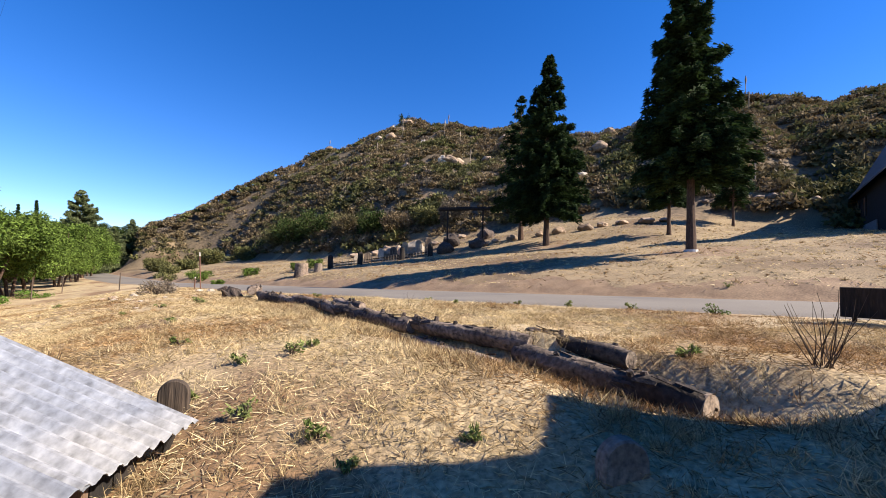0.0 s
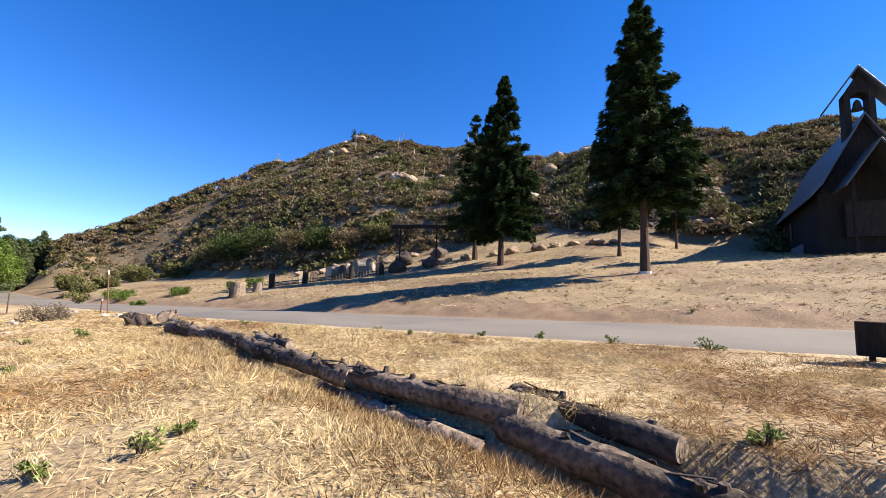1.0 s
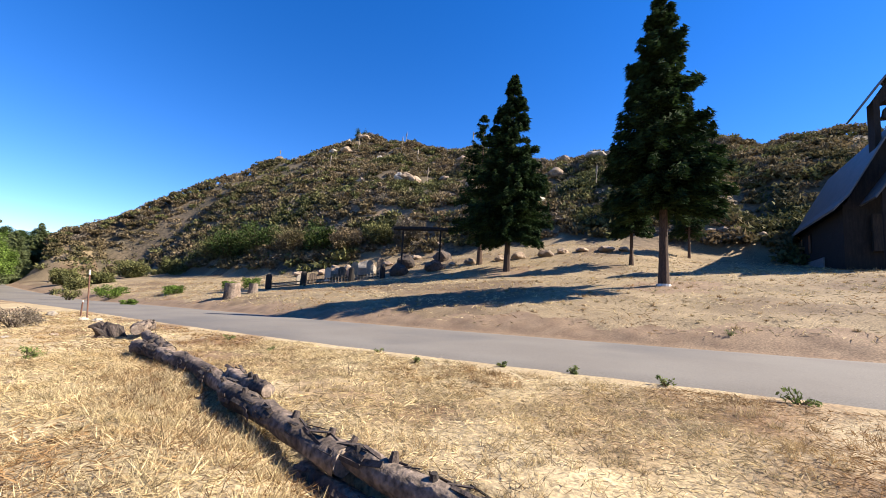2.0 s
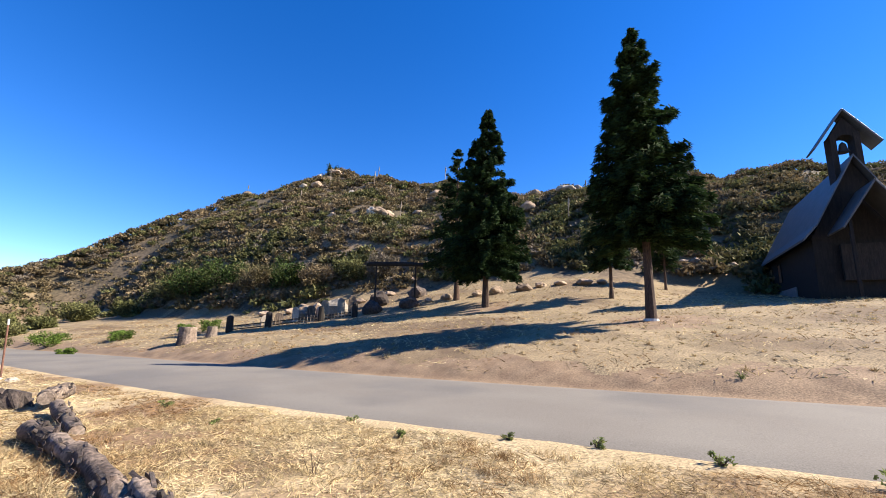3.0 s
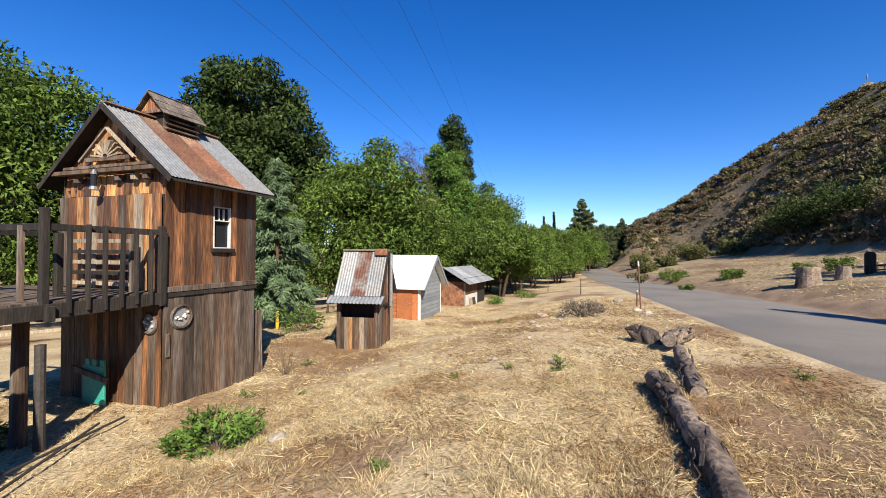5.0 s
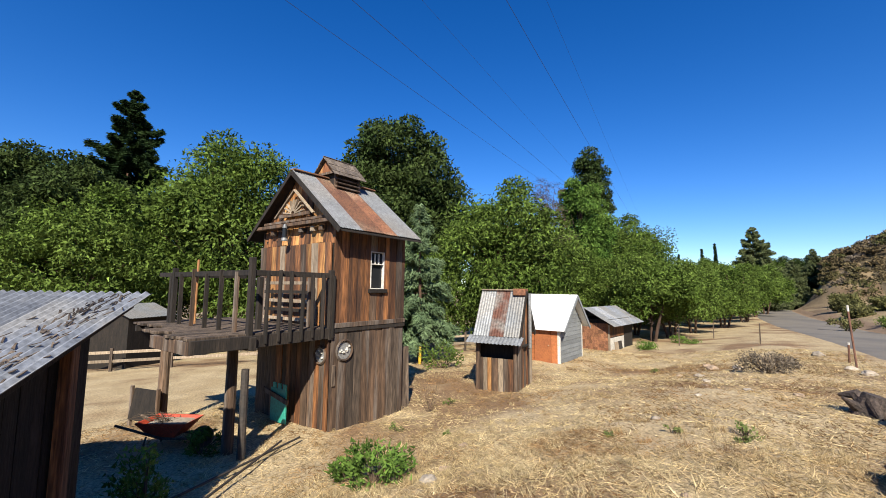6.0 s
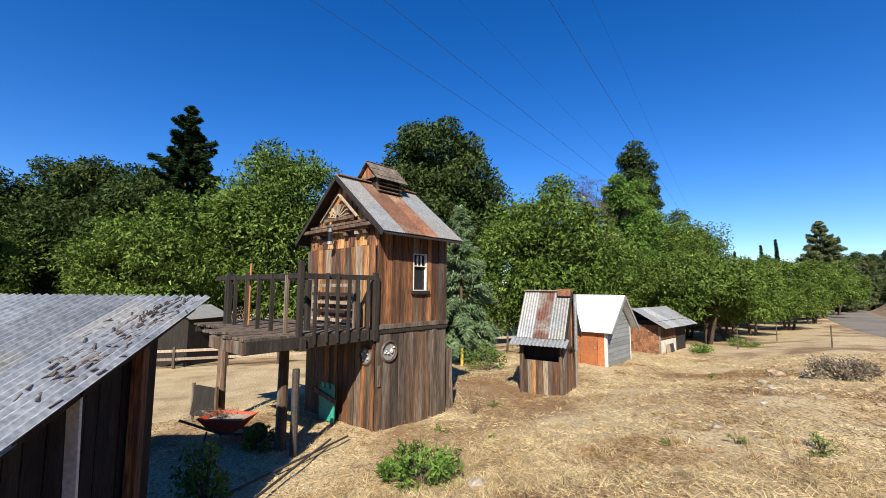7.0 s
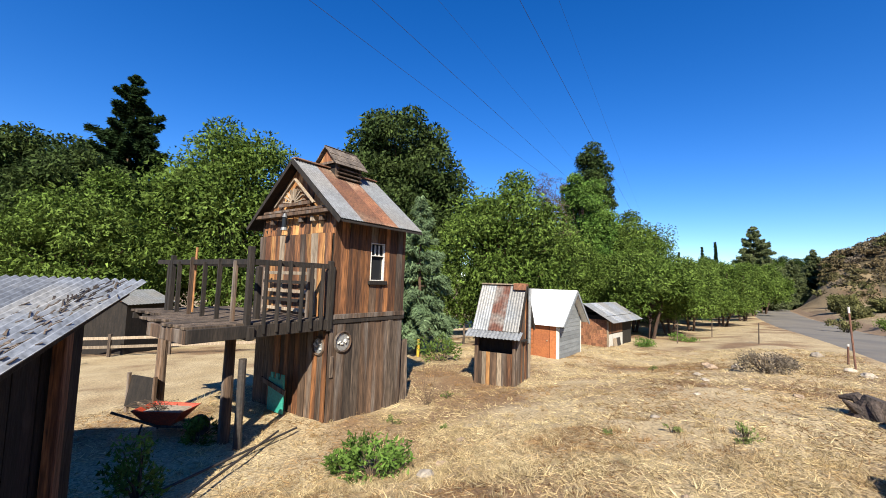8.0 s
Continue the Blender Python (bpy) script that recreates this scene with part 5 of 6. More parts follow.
def headboard(x, y, w, h, material, label, rz=30, name="headstone", t=0.14, group="markers in the burial plot"):
    """Upright slab with a rounded head."""
    bm = bmesh.new()
    n = 10
    pr = [(-w / 2, -0.25), (w / 2, -0.25)] + [(w / 2 * math.cos(math.pi * k / n), h - w / 2 + w / 2 * math.sin(math.pi * k / n)) for k in range(n + 1)]
    a = [bm.verts.new((px, -t / 2, pz)) for px, pz in pr]
    b = [bm.verts.new((px, t / 2, pz)) for px, pz in pr]
    bm.faces.new(a), bm.faces.new(b[::-1])
    for k in range(len(pr)):
        bm.faces.new((a[k], b[k], b[(k + 1) % len(pr)], a[(k + 1) % len(pr)]))
    bmesh.ops.recalc_face_normals(bm, faces=bm.faces)
    bmesh.ops.bevel(bm, geom=list(bm.edges), offset=0.012, segments=1, affect="EDGES")
    return tagged(part(name, bm, material, m=at(x, y, 0, rz)), label, "headstone", group)


for x, y, w, h, mt, lab in (
    (-7.0, 42.6, 0.55, 1.35, "stone_pale", "pale upright board marker in the plot"), (-5.8, 43.4, 0.75, 1.3, "grey_wood", "grey rounded wooden grave marker"), (-4.6, 43.6, 0.6, 1.7, "pale_wood", "tall pale wooden grave marker"),
    (-3.2, 44.2, 0.7, 1.7, "stone_pale", "tall sandy grave marker beside the fence"), (-2.2, 44.4, 0.7, 1.8, "stone", "tall brown grave marker beside the fence"), (-9.2, 41.5, 0.8, 0.95, "stone_pale", "low pale rounded grave marker"), (-8.2, 41.8, 0.7, 1.0, "grey_wood", "low grey rounded grave marker")):
    headboard(x, y, w, h, mt, lab, 25)
boulder(-6.6, 45.2, 1.2, 1.0, "reddish boulder inside the burial plot", 261, "stone", "boulders in the plot")
boulder(-3.8, 46.4, 1.4, 0.95, "whitish boulder inside the burial plot", 262, "stone_pale", "boulders in the plot")
boulder(-5.0, 45.8, 0.8, 0.7, "sandy boulder inside the burial plot", 263, "stone_pale", "boulders in the plot")


def gateway():
    root = empty("timber_gateway", pose(0, 0, 0), "tall timber gateway with a rough crossbeam on two posts", "gateway")
    a, b = (-0.1, 43.5), (3.6, 42.6)
    top = gz(*a) + 4.5
    for x, y in (a, b):
        part("gate_post", Tube([(x, y, gz(x, y) - 0.3), (x, y, top)], [0.09, 0.08], 8, 0.05), "dark_wood", root)
    part("crossbeam", Tube([(-1.0, 43.7, top), (1.8, 43.1, top + 0.05), (4.6, 42.4, top + 0.02)], [0.2, 0.22, 0.18], 9, 0.08), "dark_wood", root)
    return root


gateway()
for x, y, w in ((13.0, 22.0, 0.31),):
    tagged(part("trunk_guard", Tube([(0, 0, -0.05), (0, 0, 0.10)], [0.36, 0.33], 14, 0.05), "white_paint", m=at(x, y)), "white painted ring round a tree foot", "guard")


# ---- shrubs and weeds ----
def shrub(name, x, y, w, h, material, label, seed, n=900, leaf=0.12, group="", up=0.4, dz=0.0):
    rng = np.random.default_rng(seed)
    k = max(6, n // 60)
    cs = rng.uniform(-1, 1, (k, 3)) * np.array([w * 0.36, w * 0.36, h * 0.3]) + np.array([0, 0, h * 0.45])
    c = cs[rng.integers(k, size=n)] + unit(rng, n) * rng.uniform(0.3, 1, (n, 1)) * np.array([w * 0.2, w * 0.2, h * 0.28])
    c[:, 2] = np.abs(c[:, 2])
    d = c / np.linalg.norm(c, axis=1)[:, None] + rng.normal(0, 0.6, (n, 3)) + np.array([0, 0, up])
    d /= np.linalg.norm(d, axis=1)[:, None]
    v, f = blades(rng, c, d, rng.uniform(0.6, 1.3, n) * leaf, rng.uniform(0.25, 0.5, n) * leaf, 0.25)
    root = empty(name, at(x, y, dz), label, "plant" if h < 1 else "shrub", group)
    soup("foliage", v, f, material, root)
    st = bmesh.new()
    for q in cs:
        tube(st, [(0, 0, -0.05), (q[0] * 0.5, q[1] * 0.5, q[2] * 0.6), tuple(q)], [0.012 + 0.01 * h, 0.008 + 0.006 * h, 0.004], 4, caps=False)
    part("stem", st, "dead_twig", root)
    return root


WG = "green weeds in the dry grass"
shrub("leafy_weed", -7.5, 5.72, 1.15, 0.62, "leaf_bright", "lush bright green weed growing in straw", 301, 900, 0.11, WG)
shrub("leafy_weed", -7.75, 5.35, 0.7, 0.4, "leaf_bright", "bright green weed growing in straw", 302, 350, 0.10, WG)
for i, (x, y, w) in enumerate(((-1.64, 3.11, 0.34), (-1.01, 2.85, 0.26), (-2.29, 3.49, 0.22), (0.03, 2.64, 0.24), (-0.75, 2.55, 0.2), (-1.58, 4.43, 0.2), (-1.72, 4.21, 0.34), (-2.17, 4.08, 0.24), (2.03, 3.74, 0.3), (4.69, 7.42, 0.5), (2.61, 9.38, 0.36), (0.06, 10.45, 0.32), (-0.63, 11.57, 0.3), (3.64, 8.45, 0.36), (-6.75, 10.88, 0.5), (-4.83, 7.04, 0.28), (-4.44, 13.64, 0.4), (-6.56, 10.6, 0.3), (-14.5, 15.0, 0.6), (-10.6, 6.1, 0.5), (-12.6, 7.6, 0.45), (-7.4, 9.2, 0.25), (-9.8, 7.1, 0.3), (-7.2, 10.1, 0.3), (9.03, 13.38, 0.5), (-2.9, 11.9, 0.3), (1.6, 10.0, 0.25), (-3.3, 4.9, 0.25))):
    shrub("weed", x, y, w * 0.85, w * 0.45, "weed", "small pale green weed in the dry grass", 310 + i, 120, 0.05 if w < 0.35 else 0.06, WG)
for i, (x, y, w, h) in enumerate(((-27.5, 45.2, 2.4, 1.3), (-30.3, 49.0, 2.3, 1.2), (-20.3, 41.9, 1.8, 1.0), (-28.0, 47.5, 1.7, 0.9), (-21.0, 43, 1.6, 0.8), (-15.6, 42.2, 1.4, 0.9), (-13.4, 41.5, 1.8, 1.2), (-20.5, 36.5, 1.1, 0.5))):
    shrub("green_bush", x, y, w, h, "leaf", "small green bush on the sunlit bank", 350 + i, 800, 0.2, "bushes on the bank")
for i, (x, y, w, h, mt) in enumerate(((-27.0, 70.5, 7.5, 5.2, "leaf_dark"), (-22.0, 68.0, 7.0, 4.8, "leaf_dark"), (-31.0, 73.5, 6.5, 4.2, "brush_green"), (-16.0, 63.0, 5.5, 4.0, "brush"), (-11.5, 60.5, 5.0, 4.2, "leaf_dark"), (-7.5, 58.5, 4.6, 3.4, "brush"), (-37, 75, 4.5, 2.8, "brush_green"), (-43, 74, 4.4, 2.8, "brush_green"), (-47, 80, 4.5, 3.0, "brush_green"), (-3.0, 58.0, 4.0, 3.2, "brush_green"), (1.0, 57.0, 4.4, 3.2, "brush_grey"), (24.5, 46.0, 3.4, 2.8, "brush_green"), (12.0, 52.0, 4.5, 3.2, "brush_green"), (31.0, 45.0, 3.0, 2.2, "brush_green"), (-39.5, 57.5, 2.6, 1.6, "brush_green"), (-47, 66, 3.2, 2.0, "brush_green"), (-57, 79, 3.6, 2.4, "brush_green"), (-41, 64, 2.8, 1.8, "brush_green"))):
    shrub("large_bush", x, y, w, h, mt, "dense bush at the foot of the hill", 370 + i, 3200, 0.42, "bushes at the foot of the hill")
shrub("dry_bush", -12.0, 16.8, 1.2, 0.75, "brush_grey", "rounded grey dried bush on the mound", 390, 1500, 0.09, up=0.5)
shrub("dry_bush", -13.0, 18.4, 1.0, 0.4, "brush_grey", "low grey dried bush on the mound", 391, 400, 0.12, up=0.2)
shrub("garden_plant", -7.55, 2.75, 0.85, 0.95, "leaf_bright", "leafy green plant beside the dark shed", 392, 700, 0.10)
shrub("garden_plant", -9.9, 2.5, 0.8, 0.5, "leaf_bright", "leafy green plant round the barrow", 393, 450, 0.10)
shrub("garden_plant", -18.5, 8.3, 2.0, 1.2, "leaf", "rounded green shrub behind the house", 394, 800, 0.14)
shrub("garden_plant", -23.5, 20.8, 2.0, 0.6, "leaf_bright", "low green plants beside the shingle shed", 395, 700, 0.13)
shrub("garden_plant", -26.0, 25.5, 2.2, 0.6, "leaf_bright", "low green plants under the orchard trees", 396, 700, 0.13)
shrub("green_bush", -30.2, 44.0, 2.2, 1.3, "brush_green", "yellow-green bush beside the road edge", 397, 700, 0.25)

def twig_bush(x, y, h, n, seed):
    rng = random.Random(seed)
    bm = bmesh.new()
    for k in range(n):
        a, t = rng.uniform(0, 6.28), rng.uniform(0.15, 0.7)
        d = Vector((math.cos(a) * t, math.sin(a) * t, 1)).normalized()
        p, pts = Vector((rng.uniform(-.06, .06), rng.uniform(-.06, .06), -0.03)), []
        for j in range(5):
            pts.append(p.copy())
            p = p + d * h * rng.uniform(0.16, 0.28)
            d = (d + Vector((rng.uniform(-.2, .2), rng.uniform(-.2, .2), 0.05))).normalized()
        tube(bm, pts, [0.004, 0.0035, 0.003, 0.002, 0.0012], 4, caps=False, rng=rng)
    return tagged(part("dry_twigs", bm, "dead_twig", m=at(x, y)), "bare brown weed stalks standing in dry grass", "plant", kind="stuff")


twig_bush(2.75, 3.2, 0.65, 20, 5)
twig_bush(-12.0, 7.0, 1.2, 16, 6)
twig_bush(-0.95, 8.9, 0.4, 6, 7)
twig_bush(-4.4, 4.4, 0.35, 8, 8)

# hillside: bush on the summit, outcrops, dry flower stalks
def on_hill(s_, r_):
    return (s_ - r_) / R2, (s_ + r_) / R2


x, y = on_hill(83.5, 105.0)
shrub("summit_bush", x, y, 4.6, 4.2, "leaf_dark", "dark round bush on the hilltop", 398, 1500, 0.45)
rng_h = random.Random(900)
for k in range(34):
    r_ = rng_h.uniform(20, 150)
    s_ = 58 + rng_h.uniform(-8, 26)
    x, y = on_hill(s_, r_)
    boulder(x, y, rng_h.uniform(0.7, 1.7), rng_h.uniform(0.6, 1.2), "reddish rock outcrop among the hillside brush", 600 + k, "stone" if k % 3 else "stone_pale", "outcrops on the hill", "outcrop", 0.1)
for k in range(22):
    x, y = on_hill(62 + rng_h.uniform(-14, 26), rng_h.uniform(0, 150))
    h = rng_h.uniform(3.0, 5.0)
    yk = empty("dry_stalk", at(x, y), "tall pale dry flower stalk on the hill", "plant", "dry stalks on the hill")
    part("stalk", Tube([(0, 0, -0.2), (0.05, 0.03, h * 0.6), (0.12, 0.05, h)], [0.07, 0.06, 0.03], 5), "pale_wood", yk)
    part("plume", Tube([(0.05, 0.03, h * 0.62), (0.09, 0.04, h * 0.8), (0.12, 0.05, h)], [0.08, 0.16, 0.04], 6, 0.2), "pale_wood", yk)

# root stump, loose stones
def root_stump(x, y):
    root = empty("root_stump", at(x, y), "charred upturned root stump at the log end", "stump")
    rng = random.Random(12)
    for k in range(7):
        a = k * 0.9 + rng.uniform(-.2, .2)
        part("root", Tube([(0, 0, 0.1), (math.cos(a) * 0.2, math.sin(a) * 0.2, 0.22 + rng.uniform(-.1, .15)), (math.cos(a) * rng.uniform(0.35, 0.5), math.sin(a) * rng.uniform(0.35, 0.5), rng.uniform(0.02, 0.4))], [0.16, 0.10, 0.03], 8, 0.2, rng=rng), "charred", root)
    part("body", Tube([(0, 0, -0.1), (0.05, 0, 0.15), (0.1, 0.05, 0.36)], [0.34, 0.28, 0.2], 12, 0.15, rng=rng), "charred", root)
    return root


root_stump(-7.75, 14.45)
SG = "stones in the dry grass"
for i, (x, y, a, b, mt) in enumerate(((-6.81, 6.38, 0.16, 0.09, "stone_pale"), (-8.46, 7.17, 0.12, 0.06, "stone"), (-7.36, 6.68, 0.13, 0.06, "stone"), (0.32, 4.90, 0.10, 0.12, "stone_pale"), (0.20, 4.80, 0.08, 0.09, "stone_pale"), (-11.14, 14.12, 0.16, 0.08, "stone_pale"), (-10.65, 13.64, 0.1, 0.06, "stone"), (-12.12, 14.73, 0.2, 0.1, "stone_pale"), (-13.46, 16.32, 0.28, 0.16, "stone"), (-13.09, 16.93, 0.22, 0.14, "stone_pale"), (-14.56, 17.17, 0.24, 0.14, "stone"), (-9.68, 13.88, 0.12, 0.06, "stone_pale"), (-9.07, 14.49, 0.14, 0.07, "stone"), (-12.60, 14.49, 0.15, 0.08, "stone"), (-9.43, 12.42, 0.1, 0.05, "stone_pale"), (-11.38, 19.49, 0.25, 0.14, "stone_pale"), (-12.36, 20.22, 0.22, 0.14, "stone_pale"), (-15.04, 20.10, 0.3, 0.16, "stone"), (-7.42, 2.84, 0.12, 0.1, "stone_pale"), (-15.53, 22.91, 0.3, 0.2, "stone_pale"), (-5.20, 8.70, 0.09, 0.04, "stone"), (-8.09, 10.46, 0.1, 0.05, "stone_pale"), (-8.70, 11.32, 0.08, 0.04, "stone"))):
    boulder(x, y, a * 0.65, b * 0.65, "small pale stone in the dry grass", 400 + i, mt, SG, "stone", 0.3)


# ---- poles, signs, wires ----
def thin_pole(x, y, h, lean, label, tip="white_paint", r=0.022):
    root = empty("marker_pole", at(x, y), label, "pole")
    part("pole", Tube([(0, 0, -0.2), (lean[0] * 0.9, lean[1] * 0.9, h * 0.9)], [r, r], 8), "rust_pole", root)
    part("tip", Tube([(lean[0] * 0.9, lean[1] * 0.9, h * 0.9), (lean[0], lean[1], h)], [r * 1.15, r * 1.15], 8), tip, root)
    return root


thin_pole(-12.7, 20.9, 2.0, (-0.24, 0.12), "thin rusty marker pole with a white tip", r=0.028)
thin_pole(-13.6, 21.8, 0.7, (0.02, 0.0), "short white marker post by the road", "white_paint", 0.03)
for x, y, h in ((-24.6, 24.0, 1.3), (-27.5, 29.0, 1.3), (-21, 26, 1.1)):
    tagged(part("fence_stake", Tube([(0, 0, -0.2), (0.02, 0, h)], [0.035, 0.03], 7, 0.06), "grey_wood", m=at(x, y)), "thin weathered wooden stake in the grass", "post", "stakes by the orchard")
bs = empty("board_sign", at(6.15, 5.75, 0, -45), "flat black board sign standing by the road", "sign")
part("sign_panel", Box(-0.6, -0.03, 0.08, 0.6, 0.03, 0.52, bevel=0.01), "dark_wood", bs)
for xx in (-0.45, 0.45):
    part("sign_leg", Box(xx - 0.03, 0.03, -0.2, xx + 0.03, 0.08, 0.5), "dark_wood", bs)

headboard(-2.25, 3.22, 0.22, 0.27, "grey_wood", "grey weathered board with a rounded head", 20, "marker_board", 0.05, "rounded boards by the shed")
headboard(0.80, 2.25, 0.27, 0.20, "log_end", "brown rounded slab standing in shaded grass", 10, "marker_board", 0.10, "rounded boards by the shed")

POLE = (-71.0, 54.7)
pole = empty("power_pole", at(*POLE), "distant wooden power pole with crossarms", "pole")
pz = 11.2 - gz(*POLE)
part("pole", Tube([(0, 0, -0.5), (0, 0, pz + 0.5)], [0.17, 0.12], 8), "rust_pole", pole)
for z in (pz, pz - 1.0):
    part("crossarm", Box(-0.08, -1.5, z - 0.08, 0.08, 1.5, z + 0.08, m=pose(0, 0, 0, 0, 0, 40)), "rust_pole", pole)
for k, (x, y, r) in enumerate(((-12.98, 3.95, 0.006), (-12.65, 5.62, 0.006), (-12.30, 7.35, 0.003), (-11.89, 9.44, 0.006), (-11.69, 10.43, 0.003))):
    a, b = Vector((POLE[0] + (k - 2) * 0.35, POLE[1] + (k - 2) * 0.4, 11.2)), Vector((x, y, 10.5))
    c = a + (b - a) * 1.5
    pts = [a.lerp(c, t / 24) - Vector((0, 0, 0.8 * math.sin(math.pi * t / 24) * (1 - t / 48))) for t in range(25)]
    tagged(part("power_line", Tube(pts, [r] * 25, 4), "cable"), "thin dark overhead power line against the sky", "cable", "power lines")


# ---- yard: barrow, box, rails, far roofs ----
def wheelbarrow(x, y):
    root = empty("wheelbarrow", at(x, y, 0, 80, 1.08), "old red wheelbarrow filled with dry twigs", "wheelbarrow")
    bm = bmesh.new()
    lowr, top = [(-0.22, -0.17), (0.22, -0.17), (0.22, 0.17), (-0.22, 0.17)], [(-0.42, -0.30), (0.46, -0.27), (0.46, 0.27), (-0.42, 0.30)]
    a = [bm.verts.new((px, py, 0.20)) for px, py in lowr]
    b = [bm.verts.new((px, py, 0.46)) for px, py in top]
    c = [bm.verts.new((px * 0.95, py * 0.94, 0.455)) for px, py in top]
    d = [bm.verts.new((px * 0.92, py * 0.92, 0.22)) for px, py in lowr]
    bm.faces.new(a[::-1]), bm.faces.new(d)
    for k in range(4):
        j = (k + 1) % 4
        bm.faces.new((a[k], a[j], b[j], b[k])), bm.faces.new((b[k], b[j], c[j], c[k])), bm.faces.new((c[k], c[j], d[j], d[k]))
    part("tray", bm, "red_paint", root, "dented red steel tray")
    part("filling", Box(-0.30, -0.22, 0.36, 0.36, 0.22, 0.43, bevel=0.03), "stone_pale", root)
    for sg in (-1, 1):
        part("handle", Tube([(0.62, sg * 0.10, 0.16), (0.0, sg * 0.20, 0.19), (-0.75, sg * 0.30, 0.42)], [0.022] * 3, 7), "grey_wood", root)
        part("leg", Tube([(-0.25, sg * 0.22, 0.22), (-0.30, sg * 0.24, -0.02)], [0.015] * 2, 6), "iron", root)
    wheel = Tube([(0.62, -0.04, 0.17), (0.62, 0.04, 0.17)], [0.18, 0.18], 18)
    part("wheel", wheel, "iron", root)
    tw = bmesh.new()
    rng = random.Random(3)
    for k in range(22):
        p = Vector((rng.uniform(-.3, .1), rng.uniform(-.2, .2), 0.42))
        tube(tw, [p, p + Vector((rng.uniform(-.3, .1), rng.uniform(-.2, .2), rng.uniform(.03, .14))), p + Vector((rng.uniform(-.55, .15), rng.uniform(-.35, .35), rng.uniform(-.1, .12)))], [0.007, 0.005, 0.002], 4, caps=False, rng=rng)
    part("twig_bundle", tw, "dead_twig", root)
    return root


wheelbarrow(-10.3, 1.75)
bx = empty("black_board", at(-11.6, 0.55, 0, 60, 1.5), "dark square board leaning behind the barrow", "board")
part("panel", Box(-0.28, -0.02, 0.1, 0.28, 0.02, 0.55, m=pose(0, 0, 0, -10, 0, 0), bevel=0.008), "dark_wood", bx)
part("frame", Box(-0.31, 0.03, 0.0, -0.27, 0.07, 0.58), "old_wood", bx)
part("frame", Box(0.27, 0.03, 0.0, 0.31, 0.07, 0.58), "old_wood", bx)
# two thin dark bars added along the deck posts' shadow lines
for k, (a, b) in enumerate((((-7.3, 3.4), (-10.0, 3.9)), ((-7.6, 2.9), (-10.2, 4.2)))):
    tagged(part("iron_pipe", Tube([(a[0], a[1], gz(*a) + 0.06), (b[0], b[1], gz(*b) + 0.12)], [0.02, 0.02], 7), "iron"), "thin dark bar standing for a post shadow on the yard", "pipe", "pipes in the yard")


def rail_fence(x0, y0, x1, y1, n, label):
    root = empty("rail_fence", pose(0, 0, 0), label, "fence", "rail fences of the yard")
    P = [(x0 + (x1 - x0) * k / n, y0 + (y1 - y0) * k / n) for k in range(n + 1)]
    for x, y in P:
        part("fence_post", Box(-0.06, -0.06, -0.2, 0.06, 0.06, 1.05, m=at(x, y), bevel=0.01), "grey_wood", root)
    for (xa, ya), (xb, yb) in zip(P, P[1:]):
        for h in (0.45, 0.85):
            beam(root, "rail", (xa, ya, gz(xa, ya) + h), (xb, yb, gz(xb, yb) + h), 0.04, 0.13, "pale_wood")
    return root


rail_fence(-22.5, -9.0, -25.0, 13.0, 9, "pale split-rail fence at the back of the yard")
rail_fence(-21.0, -17.0, -19.5, -6.5, 5, "pale split-rail fence under the trees")
yp = empty("hydrant_post", at(-20.0, 7.5), "short yellow post under the blue spruce", "post")
part("post", Box(-0.10, -0.06, -0.1, 0.10, 0.06, 0.75, bevel=0.015), "yellow_paint", yp)


def yard_roof(x, y, rz, w, l, e, a, label):
    root = empty("yard_shed", at(x, y, 0, rz), label, "shed", "sheds beyond the yard")
    part("wall", Box(0.1, 0.1, -0.3, w - 0.1, l - 0.1, e), "dark_wood", root)
    for sg in (0, 1):
        p, q = Vector((-0.25 if sg == 0 else w + 0.25, -0.2, e - 0.1)), Vector((w / 2, -0.2, a))
        mm = frame_m(p + (Vector((0, l + 0.4, 0)) if sg == 0 else Vector((0, 0, 0))), (0, -1 if sg == 0 else 1, 0), q - p)
        part("roof_sheet", corrugated((q - p).length, l + 0.4, 0.2, 0.012, random.Random(2)), "zinc_old", root, "dull grey metal roof", mm)
    g = bmesh.new()
    v = [g.verts.new(t) for t in ((0.1, 0.1, e), (w - 0.1, 0.1, e), (w / 2, 0.1, a - 0.1), (0.1, 0.2, e), (w - 0.1, 0.2, e), (w / 2, 0.2, a - 0.1))]
    for f in ((0, 1, 2), (5, 4, 3), (0, 2, 5, 3), (1, 4, 5, 2), (0, 3, 4, 1)):
        g.faces.new([v[i] for i in f])
    part("gable", g, "red_wood", root)
    return root


yard_roof(-24.0, -8.6, 75, 2.4, 2.6, 2.6, 3.15, "low shed with grey metal roof beyond the yard")

# barn behind the way, whose shadow falls over the bank
def prism(outline, z0, z1):
    bm = bmesh.new()
    lo_, hi_ = [[bm.verts.new((x, y, z)) for x, y in outline] for z in (z0, z1)]
    bm.faces.new(lo_), bm.faces.new(hi_)
    for k in range(len(outline)):
        j = (k + 1) % len(outline)
        bm.faces.new((lo_[k], lo_[j], hi_[j], hi_[k]))
    bmesh.ops.recalc_face_normals(bm, faces=bm.faces)
    return bm


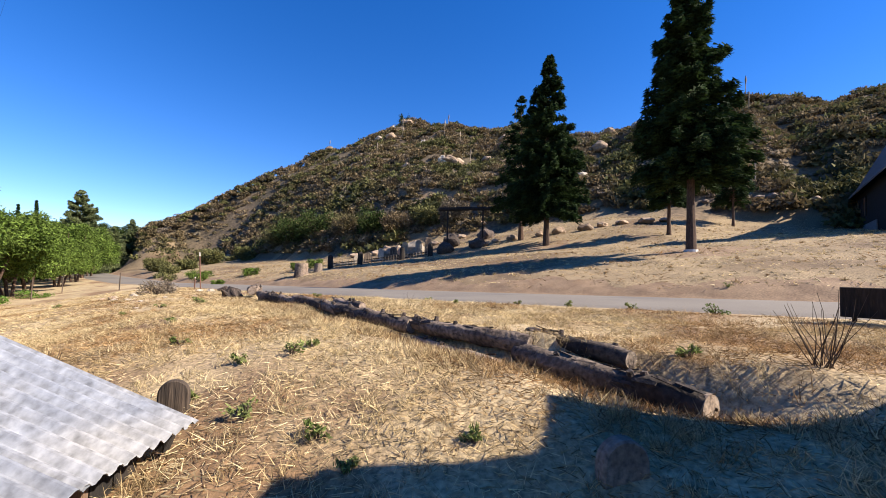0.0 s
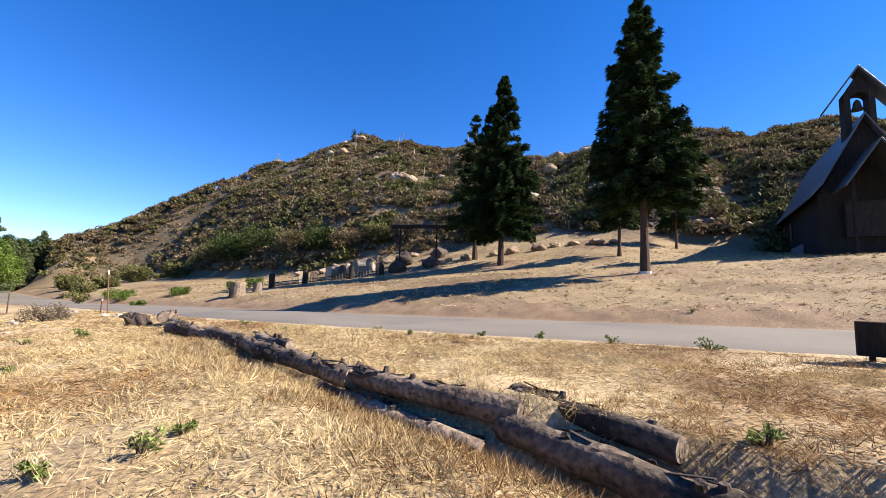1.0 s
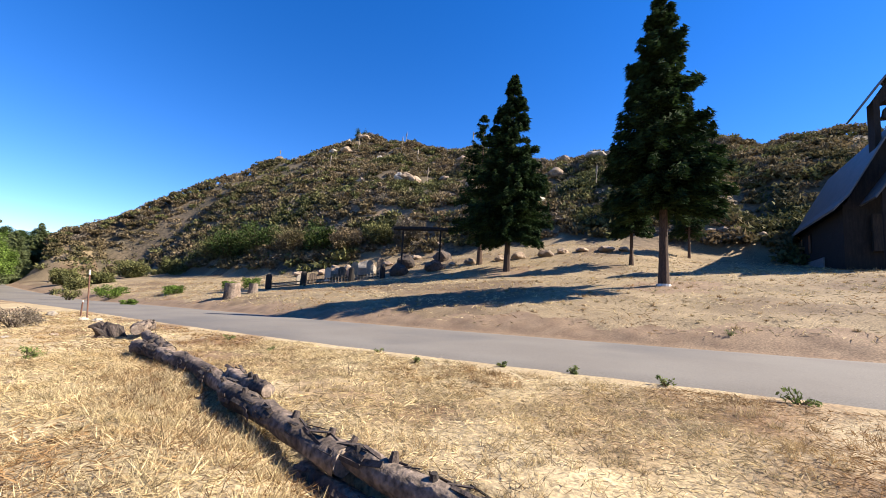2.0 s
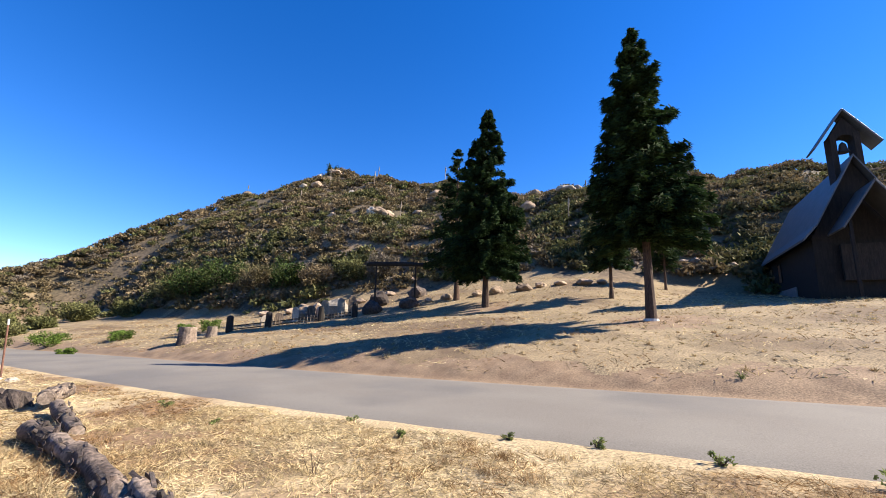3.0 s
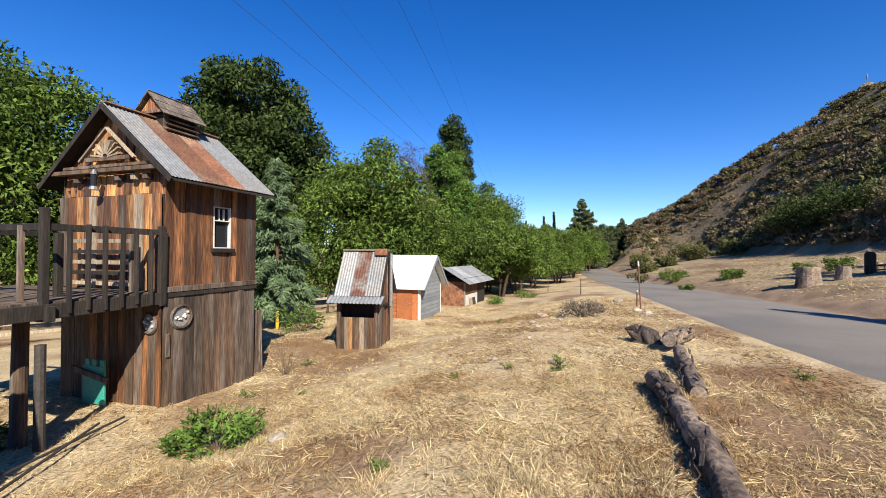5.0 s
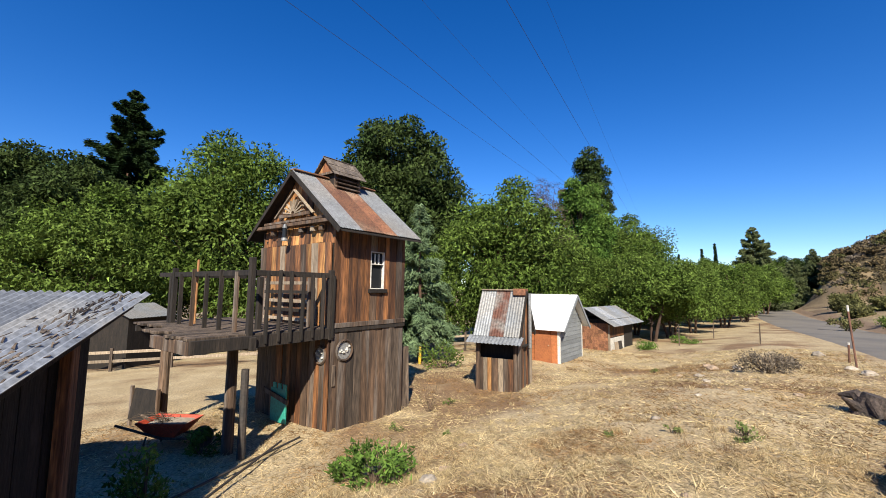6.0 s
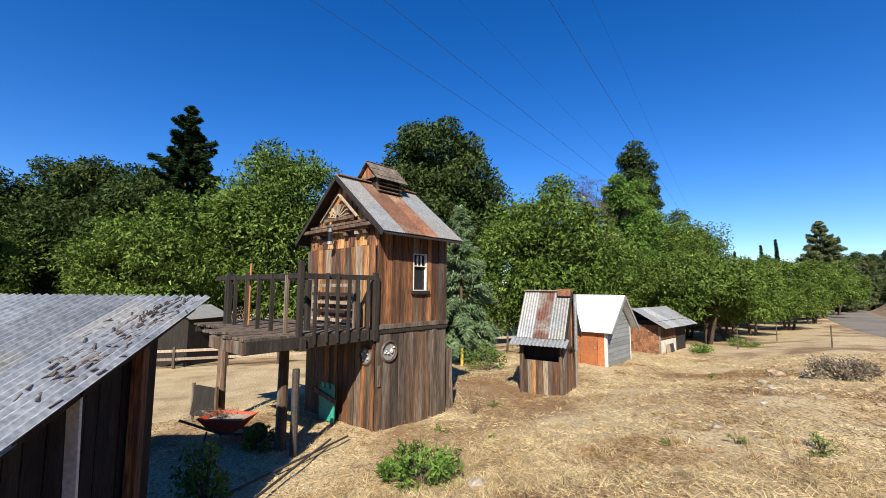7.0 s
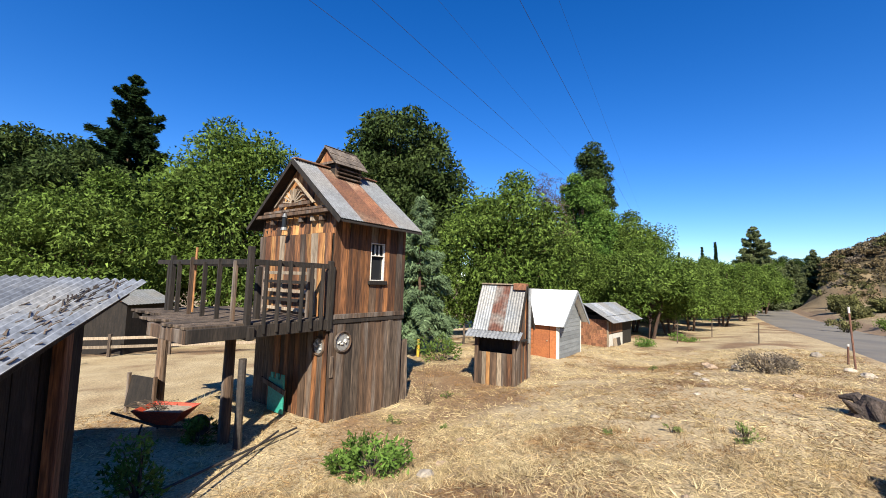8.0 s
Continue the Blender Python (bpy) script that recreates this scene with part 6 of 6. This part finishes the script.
barn = empty("barn", pose(3.1, 1.8, 0), "plain dark board barn beside the path", "barn")
plan = ((0.0, 0.0), (1.25, 0.0), (1.25, 0.62), (1.9, 0.42), (5.4, -3.0), (5.4, -7.0), (0.0, -7.0))
part("wall", prism(plan, -0.4, 3.61), "dark_wood", barn)
part("roof", prism([(x * 1.02 - 0.05, y * 1.02 + 0.05) for x, y in plan], 3.615, 3.72), "zinc_old", barn)
part("vent", Box(0.55, -0.45, 3.72, 0.85, 0.05, 4.05), "dark_wood", barn)


# ---- straw ----
def straw_field(name, n, seed, smin, smax, rmin, rmax, length, width, rise, label, keep=None, mtl="straw"):
    rng = np.random.default_rng(seed)
    s, r = rng.uniform(smin, smax, n), rng.uniform(rmin, rmax, n)
    d = s - road_near(r)
    ok = (d < -0.12 + 0.25 * np.sin(3 * r) * 0.5) | (d > ROAD_W + 0.7 + 0.3 * np.sin(r))
    if keep is not None:
        ok &= keep(s, r, rng)
    # patches of bare soil
    ok &= (np.sin(1.3 * s + 0.7 * r) * np.sin(0.9 * r - 0.5 * s + 1) + rng.normal(0, 0.35, n)) < 0.62
    s, r = s[ok], r[ok]
    k = len(s)
    x, y = (s - r) / R2, (s + r) / R2
    z = land_n(x, y)
    az = rng.uniform(0, 2 * math.pi, k)
    el = rng.uniform(0, 1, k) ** rise[1] * rise[0]
    dirs = np.stack([np.cos(az) * np.cos(el), np.sin(az) * np.cos(el), np.sin(el)], 1)
    L = rng.uniform(0.5, 1.4, k) * length
    c = np.stack([x, y, z + 0.008], 1) + dirs * (L * 0.5)[:, None]
    v, f = blades(rng, c, dirs, L, rng.uniform(0.6, 1.4, k) * width, 0.06)
    return tagged(soup(name, v, f, mtl), label, "grass", kind="stuff")


straw_field("near_straw", 170000, 501, -2.5, 8.6, -1.5, 12, 0.11, 0.0055, (0.8, 2.2), "loose dry straw lying over the bank")
straw_field("brown_straw", 50000, 504, -2.5, 8.0, -1.0, 13, 0.09, 0.005, (1.0, 1.8), "brown dead weed stems among the straw", lambda s, r, g: (np.sin(1.8 * s + 1.1 * r) * np.sin(1.2 * r - 1.9 * s + 2) + g.normal(0, 0.3, len(s))) > 0.25, "straw_brown")
straw_field("bank_stems", 30000, 505, 2.0, 4.1, 0.0, 9.5, 0.11, 0.006, (1.3, 1.3), "dark brown dead stems matted on the bank", lambda s, r, g: np.abs(s - log_line(r) + 0.55) + 0.35 * np.sin(2.7 * r) * np.sin(1.3 * r + 1) < g.normal(0.35, 0.18, len(s)), "straw_brown")
straw_field("mid_straw", 130000, 502, -9, 9, 5, 30, 0.15, 0.009, (0.7, 2.2), "dry straw over the yard and mound")
straw_field("mound_stems", 24000, 506, 0.5, 7, 7, 26, 0.13, 0.009, (0.9, 2.0), "brown dead weed stems over the mound", lambda s, r, g: (np.sin(1.1 * s + 0.7 * r) * np.sin(0.8 * r - 1.2 * s + 2) + g.normal(0, 0.3, len(s))) > 0.2, "straw_brown")
straw_field("far_straw", 80000, 503, 13, 48, -12, 70, 0.22, 0.022, (0.8, 2.0), "thin dry grass over the far slope", lambda s, r, g: s - road_near(r) - ROAD_W < foot_of(r) + 1)


def tufts(name, n, seed, smin, smax, rmin, rmax, h, w, label, keep=None, mtl="straw"):
    rng = np.random.default_rng(seed)
    s, r = rng.uniform(smin, smax, n), rng.uniform(rmin, rmax, n)
    d = s - road_near(r)
    ok = (d < -0.35) | (d > ROAD_W + 1.2)
    if keep is not None:
        ok &= keep(s, r, rng)
    s, r = s[ok], r[ok]
    per = 34
    k = len(s)
    size = np.repeat(rng.uniform(0.45, 1.2, k), per)
    x, y = np.repeat((s - r) / R2, per) + rng.normal(0, 0.05, k * per) * size, np.repeat((s + r) / R2, per) + rng.normal(0, 0.05, k * per) * size
    z = land_n(x, y)
    dirs = unit(rng, k * per) * 0.55
    dirs[:, 2] = np.abs(dirs[:, 2]) + 0.55
    dirs /= np.linalg.norm(dirs, axis=1)[:, None]
    L = h * size * rng.uniform(0.5, 1.2, k * per)
    v, f = blades(rng, np.stack([x, y, z - 0.01], 1) + dirs * (L * 0.5)[:, None], dirs, L, w * rng.uniform(0.6, 1.3, k * per), 0.2)
    return tagged(soup(name, v, f, mtl), label, "grass", kind="stuff")


tufts("grass_tufts", 2100, 511, -2, 8.2, -1.5, 13, 0.16, 0.0055, "upright tufts of dry golden grass")
tufts("bank_tufts", 300, 512, 2.4, 3.9, -0.5, 9, 0.19, 0.006, "dry grass tufts hanging on the bank")
tufts("yard_tufts", 800, 513, -8, 7, 8, 30, 0.15, 0.009, "dry grass tufts over the mound")
tufts("slope_tufts", 1500, 514, 14, 46, -10, 60, 0.20, 0.018, "dry grass tufts over the far slope", lambda s, r, g: s - road_near(r) - ROAD_W < foot_of(r) + 1)
